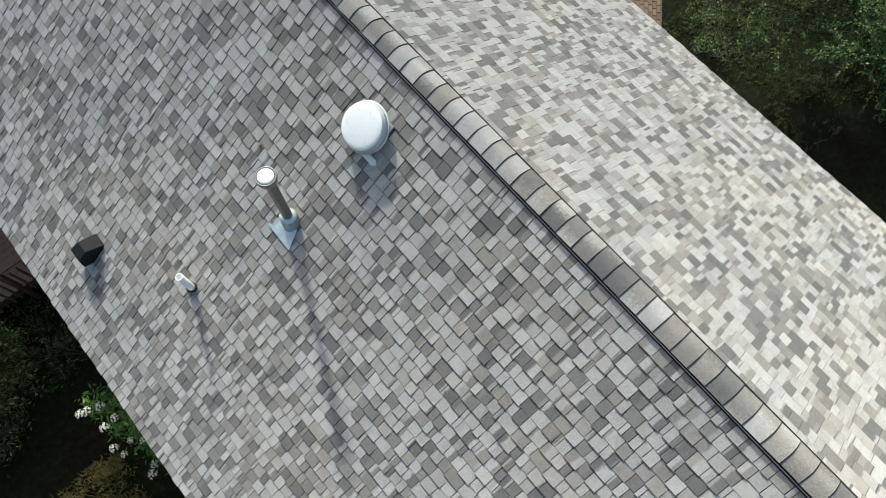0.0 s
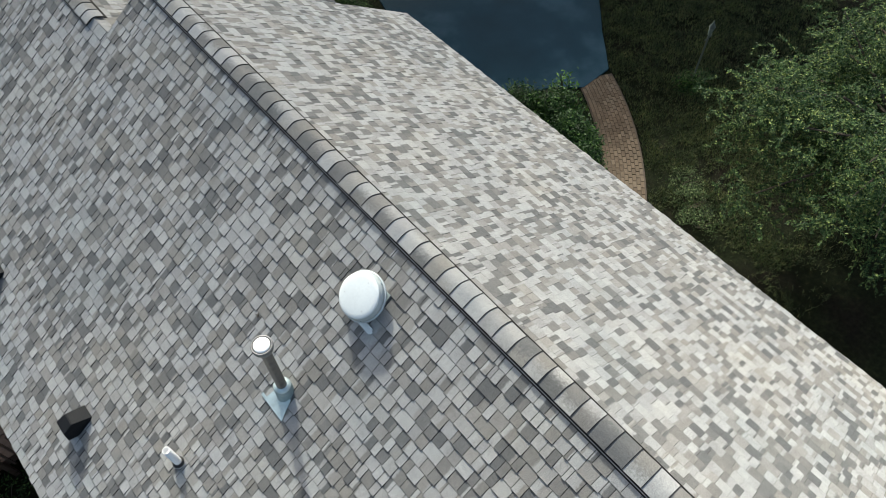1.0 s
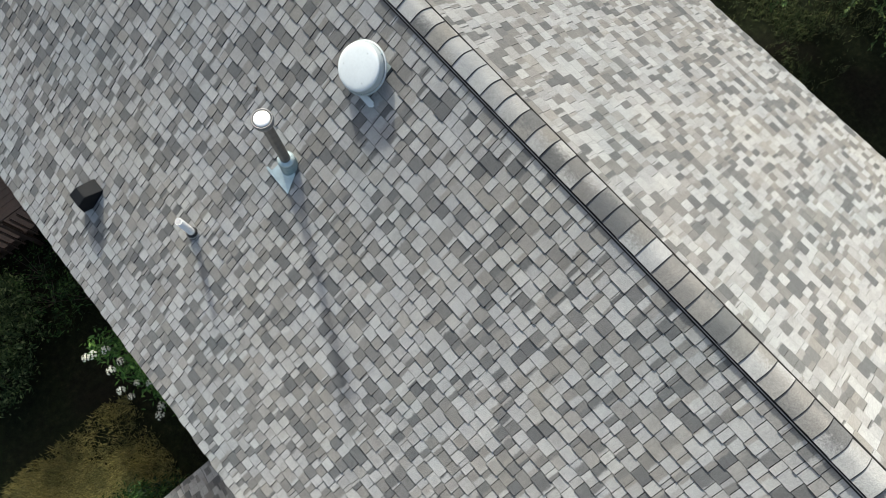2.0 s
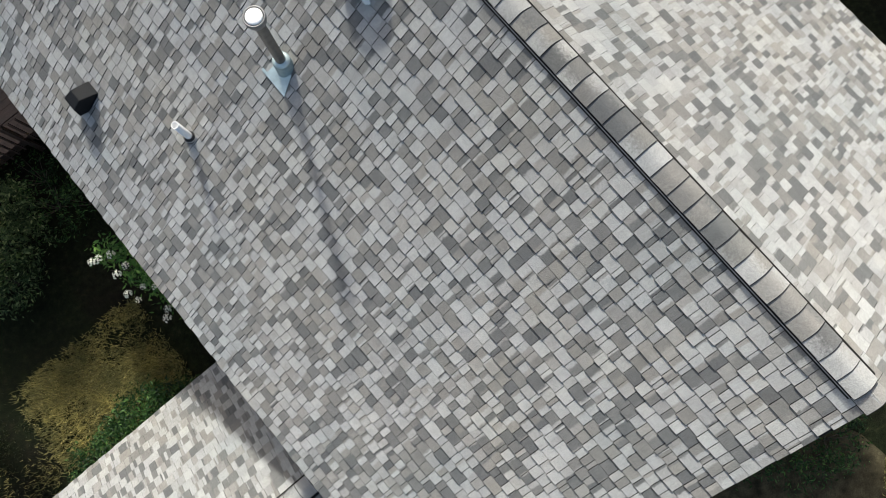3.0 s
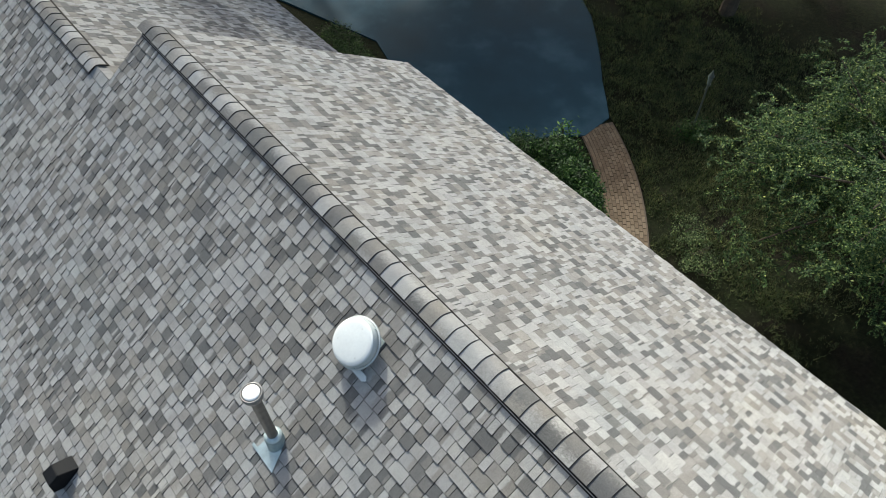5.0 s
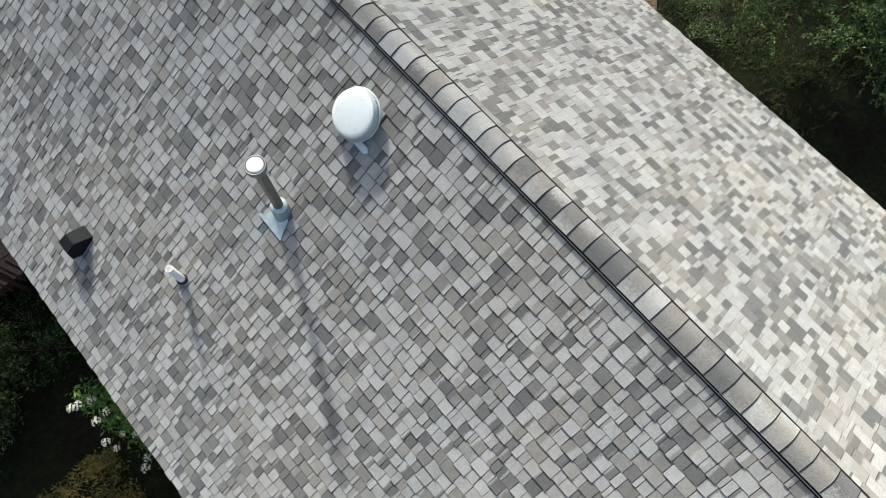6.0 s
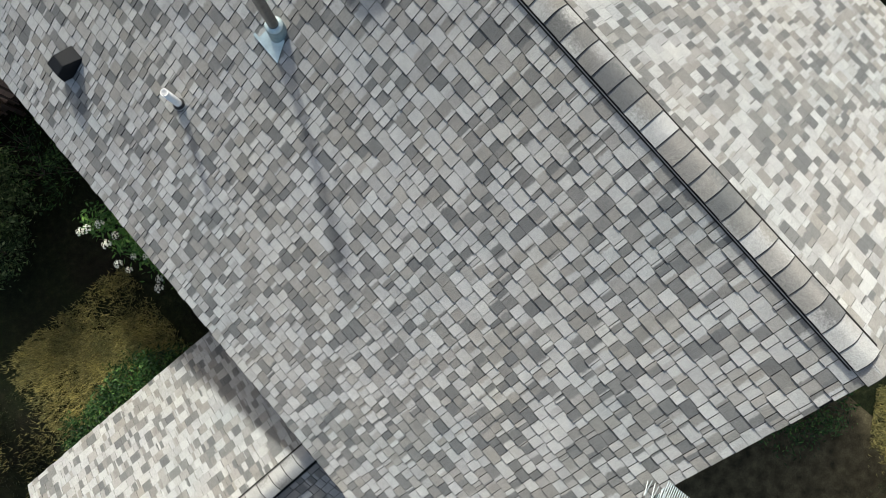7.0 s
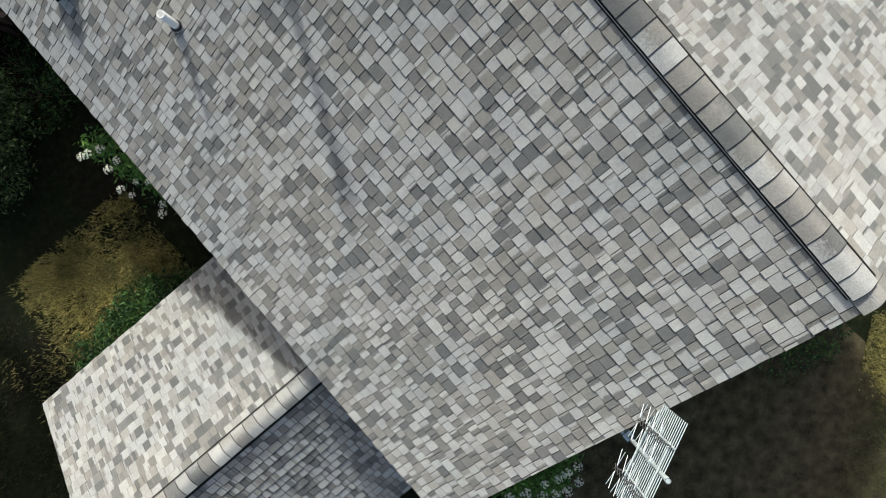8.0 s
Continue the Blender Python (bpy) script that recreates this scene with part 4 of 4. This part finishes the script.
def ridge_line(frame_m, start, end, butt0, label, ext=0.178, lee=0.149):
    """A ridge vent with its folded cap shingles. x runs along the ridge, z up; caps lap so that their butts face -x."""
    m = HOUSE_INV @ frame_m
    bm = bmesh.new()
    prof = [(-ext - 0.003, -0.002 - (ext + 0.003) * TP), (-ext, 0.021 - ext * TP), (-0.128, 0.040 - 0.128 * TP), (-0.05, 0.022 - 0.05 * TP),
            (0.05, 0.022 - 0.05 * TP), (0.128, 0.036 - 0.128 * TP), (lee - 0.002, 0.024 - (lee - 0.002) * TP), (lee, -0.002 - lee * TP)]
    v0 = [bm.verts.new((start, y, z)) for y, z in prof]
    v1 = [bm.verts.new((end, y, z)) for y, z in prof]
    bm.faces.new(v0)
    bm.faces.new(v1[::-1])
    for i in range(len(prof) - 1):
        bm.faces.new((v0[i + 1], v0[i], v1[i], v1[i + 1]))
    bmesh.ops.recalc_face_normals(bm, faces=bm.faces[:])
    bmesh.ops.transform(bm, matrix=m, verts=bm.verts[:])
    vent = part("ridge_vent", bm, VENT_BLACK, house, label)
    bm = bmesh.new()
    v = []
    for y, h in ((0.1375, 0.026), (0.1385, 0.0345), (0.1420, 0.0325), (0.1430, 0.024)):
        v.append([bm.verts.new((x, y, h - y * TP)) for x in (start, end)])
    for i in range(3):
        bm.faces.new((v[i][0], v[i][1], v[i + 1][1], v[i + 1][0]))
    bmesh.ops.recalc_face_normals(bm, faces=bm.faces[:])
    bmesh.ops.transform(bm, matrix=m, verts=bm.verts[:])
    part("vent_flange", bm, VENT_STRIP, vent, "thin grey vent flange")
    # one folded cap, butt end at x = 0; its butt and side edges have corners of their own
    ny = 15
    verts, faces, uvs = [], [], []
    half = 0.134

    def crown(y):
        return 0.066 - TP * math.sqrt(y * y + 0.062 ** 2)
    ys = [half * (2 * k / (ny - 1) - 1) for k in range(ny)]
    for x, lift in ((0.0, 0.0085), (0.0065, 0.0084), (0.05, 0.006), (CAP + 0.03, -0.001)):
        verts += [(x, y, crown(y) + lift) for y in ys]
    for ix in range(3):
        for iy in range(ny - 1):
            a = ix * ny + iy
            faces.append((a, a + ny, a + ny + 1, a + 1))
    for iy in range(ny - 1):
        o = len(verts)
        verts += [(0.0, ys[iy], crown(ys[iy]) + 0.0085), (0.0, ys[iy + 1], crown(ys[iy + 1]) + 0.0085), (0.0, ys[iy + 1], crown(ys[iy + 1]) + 0.001), (0.0, ys[iy], crown(ys[iy]) + 0.001)]
        faces.append((o + 3, o, o + 1, o + 2))
    for y in (ys[0], ys[-1]):
        o = len(verts)
        verts += [(0.0, y, crown(y) + 0.0085), (CAP + 0.03, y, crown(y) - 0.001), (CAP + 0.03, y, crown(y) - 0.005), (0.0, y, crown(y) + 0.003)]
        faces.append((o, o + 3, o + 2, o + 1) if y < 0 else (o, o + 1, o + 2, o + 3))
    for f in faces:
        for vi in f:
            x, y, z = verts[vi]
            uvs.append((y / (2 * half) + 0.5, x / CAP))
    flat = 3 * (ny - 1)
    # The first strip on top is black too, drawing the shadow at each lap.
    me = mesh_from("ridge_cap", verts, faces, CAP_MAT, uvs, smooth=True, edge=(CUT_EDGE_SHADOW,), edge_faces=[1] * (ny - 1) + [0] * (flat - ny + 1) + [1] * (len(faces) - flat))
    rng = random.Random(8)
    x = butt0
    while x < end - 0.05:
        ob = new("ridge_cap", me)
        ob.parent = vent
        ob.matrix_local = m @ pose(x + rng.uniform(-0.004, 0.004), rng.uniform(-0.003, 0.003), rng.uniform(0, 0.0015), rng.uniform(-0.4, 0.4), 0, rng.uniform(-0.7, 0.7))
        x += CAP
    return vent, me, m


RIDGE_M = slope_frame((0, 0, RIDGE_Z), (0, 1, 0), (-1, 0, 0))
main_vent, cap_mesh, cap_m = ridge_line(RIDGE_M, 0.17, GABLE_Y1 - 0.02, 0.149, "black ridge vent under bent cap shingles")
end_cap = new("ridge_cap", cap_mesh)
end_cap.parent = main_vent
end_cap.matrix_local = cap_m @ pose(-0.02, 0, -0.034)
REAR_M = slope_frame((REAR_X, GABLE_Y1 + 0.02, RIDGE_Z + REAR_X * TP - 0.012), (0, 1, 0), (-1, 0, 0))
ridge_line(REAR_M, 0.44, 9.5, 0.40, "ridge vent of the rear section")
WING_M = slope_frame((-4.80, WING_Y, WING_Z), (-1, 0, 0), (0, 1, 0))
ridge_line(WING_M, 0.0, -4.80 - WING_X - 0.02, 0.0, "ridge vent of the low wing", 0.17, 0.163)

# ---------------------------------------------------------------- shingles
WIDTHS = (0.050, 0.085, 0.115, 0.140, 0.165, 0.205)


def tab_geometry(w, raised, shadow_lip=0.004, gap=0.006, rise=0.0100):
    """One shingle tab: x along the course, y down to the butt at 0, z out; the black top strip at the butt stands for
    its shadow line.
    """
    t = rise if raised else 0.0048
    up = COURSE + 0.012
    h = (w - gap) / 2
    e = shadow_lip if raised else shadow_lip * 0.7
    v = [(-h, -up, 0.0012), (h, -up, 0.0012), (h, 0, t), (-h, 0, t), (-h, -up, -0.003), (h, -up, -0.003), (h, 0, -0.003), (-h, 0, -0.003), (h, -e, t), (-h, -e, t)]
    f = [(0, 9, 8, 1), (9, 3, 2, 8), (3, 7, 6, 2), (0, 4, 7, 3, 9), (1, 8, 2, 6, 5)]
    return v, f


def lay_courses(rng, length, depth, first=0.159 - COURSE):
    """Tabs as (u, v, width index, raised) over a slope."""
    out = []
    butts = []
    v = first + COURSE
    while v < depth + 0.03:
        butts.append(v)
        v += COURSE
    if butts[-1] < depth - 0.01:
        butts.append(depth + 0.012)      # a short starter row closes the eave
    for v in butts:
        u = -rng.uniform(0.0, 0.2)
        up = rng.random() < 0.5
        while u < length:
            wi = rng.choices(range(6), weights=(1.4, 4, 6, 5, 2.4, 0.8))[0]
            w = WIDTHS[wi]
            a, b = max(u, 0.0), min(u + w, length)
            if b - a > 0.02:
                out.append((a, b, v, wi if b - a > w - 1e-6 else -1, up))
            u += w
            up = not up if rng.random() < 0.8 else up
    return out


TAB_MESHES = {}


def tab_mesh(wi, raised, shadow_lip, gap, rise):
    key = (wi, raised, shadow_lip, gap, rise)
    if key not in TAB_MESHES:
        v, f = tab_geometry(WIDTHS[wi], raised, shadow_lip, gap, rise)
        uvs = [((v[i][0] / WIDTHS[wi] + 0.5), -v[i][1] / COURSE) for q in f for i in q]
        TAB_MESHES[key] = mesh_from("shingle", v, f, SHINGLE, uvs, edge=(CUT_EDGE_SHADOW, SIDE_EDGE), edge_faces=[0, 1, 1, 2, 2])
    return TAB_MESHES[key]


def shingle_slope(deck, frame_m, length, depth, seed, near=None, skip=None, limit=300, shadow_lip=0.0016, gap=0.0025, rise=0.0095):
    """Shingles over a slope: those inside near (u0, u1, v0, v1) are pieces of their own, the rest one joined field."""
    rng = random.Random(seed)
    m = HOUSE_INV @ frame_m
    verts, faces, uvs = [], [], []
    made = 0
    for a, b, v, wi, up in lay_courses(rng, length, depth):
        uc = (a + b) / 2
        if skip and skip(uc, v):
            continue
        jit = rng.uniform(-0.006, 0.006) - (0.0 if up else 0.004)
        tilt = rng.uniform(-0.9, 0.9)
        if near and wi >= 0 and made < limit and near[0] < uc < near[1] and near[2] < v < near[3]:
            ob = new("shingle", tab_mesh(wi, up, shadow_lip, gap, rise))
            ob.parent = deck
            ob.matrix_local = m @ pose(uc, v + jit, 0, 0, 0, tilt)
            made += 1
            continue
        tv, tf = tab_geometry(b - a, up, shadow_lip, gap, rise)
        o = len(verts)
        lift = rng.uniform(0, 0.0015)
        verts += [(uc + p[0], v + jit + p[1], p[2] + lift) for p in tv]
        for q in tf:
            faces.append(tuple(i + o for i in q))
            uvs += [(tv[i][0] / (b - a) + 0.5, -tv[i][1] / COURSE) for i in q]
    ob = new("shingle_field", mesh_from("shingle_field", verts, faces, SHINGLE_FIELD, uvs, edge=(CUT_EDGE_SHADOW, SIDE_EDGE), edge_faces=[0, 1, 1, 2, 2] * (len(faces) // 5)))
    ob.parent = deck
    ob.matrix_local = m
    tagged(ob, "", kind="stuff")


# Wider black strips and gaps draw shadow lines on slopes turned from the sun.
shingle_slope(deck_w, WEST, L_MAIN, EAVE_W / CP, 101, (1.2, 3.75, 1.3, 4.2), shadow_lip=0.0048, gap=0.0066, rise=0.0122)
shingle_slope(deck_e, EAST, L_MAIN, EAVE_E / CP, 102, (0.3, 3.6, 0.2, 2.2))
shingle_slope(deck_rw, REAR_W, 10.0, (EAVE_W + REAR_X) / CP, 103, shadow_lip=0.0048, gap=0.0066, rise=0.0122)
shingle_slope(deck_re, REAR_E, 10.0, 4.95 / CP, 104)
shingle_slope(deck_wn, WING_N, WING_L, WING_HALF / CP, 105, (1.0, 4.5, 0.2, 2.6))
shingle_slope(deck_ws, WING_S, WING_L, WING_HALF / CP, 106, shadow_lip=0.011, gap=0.007)
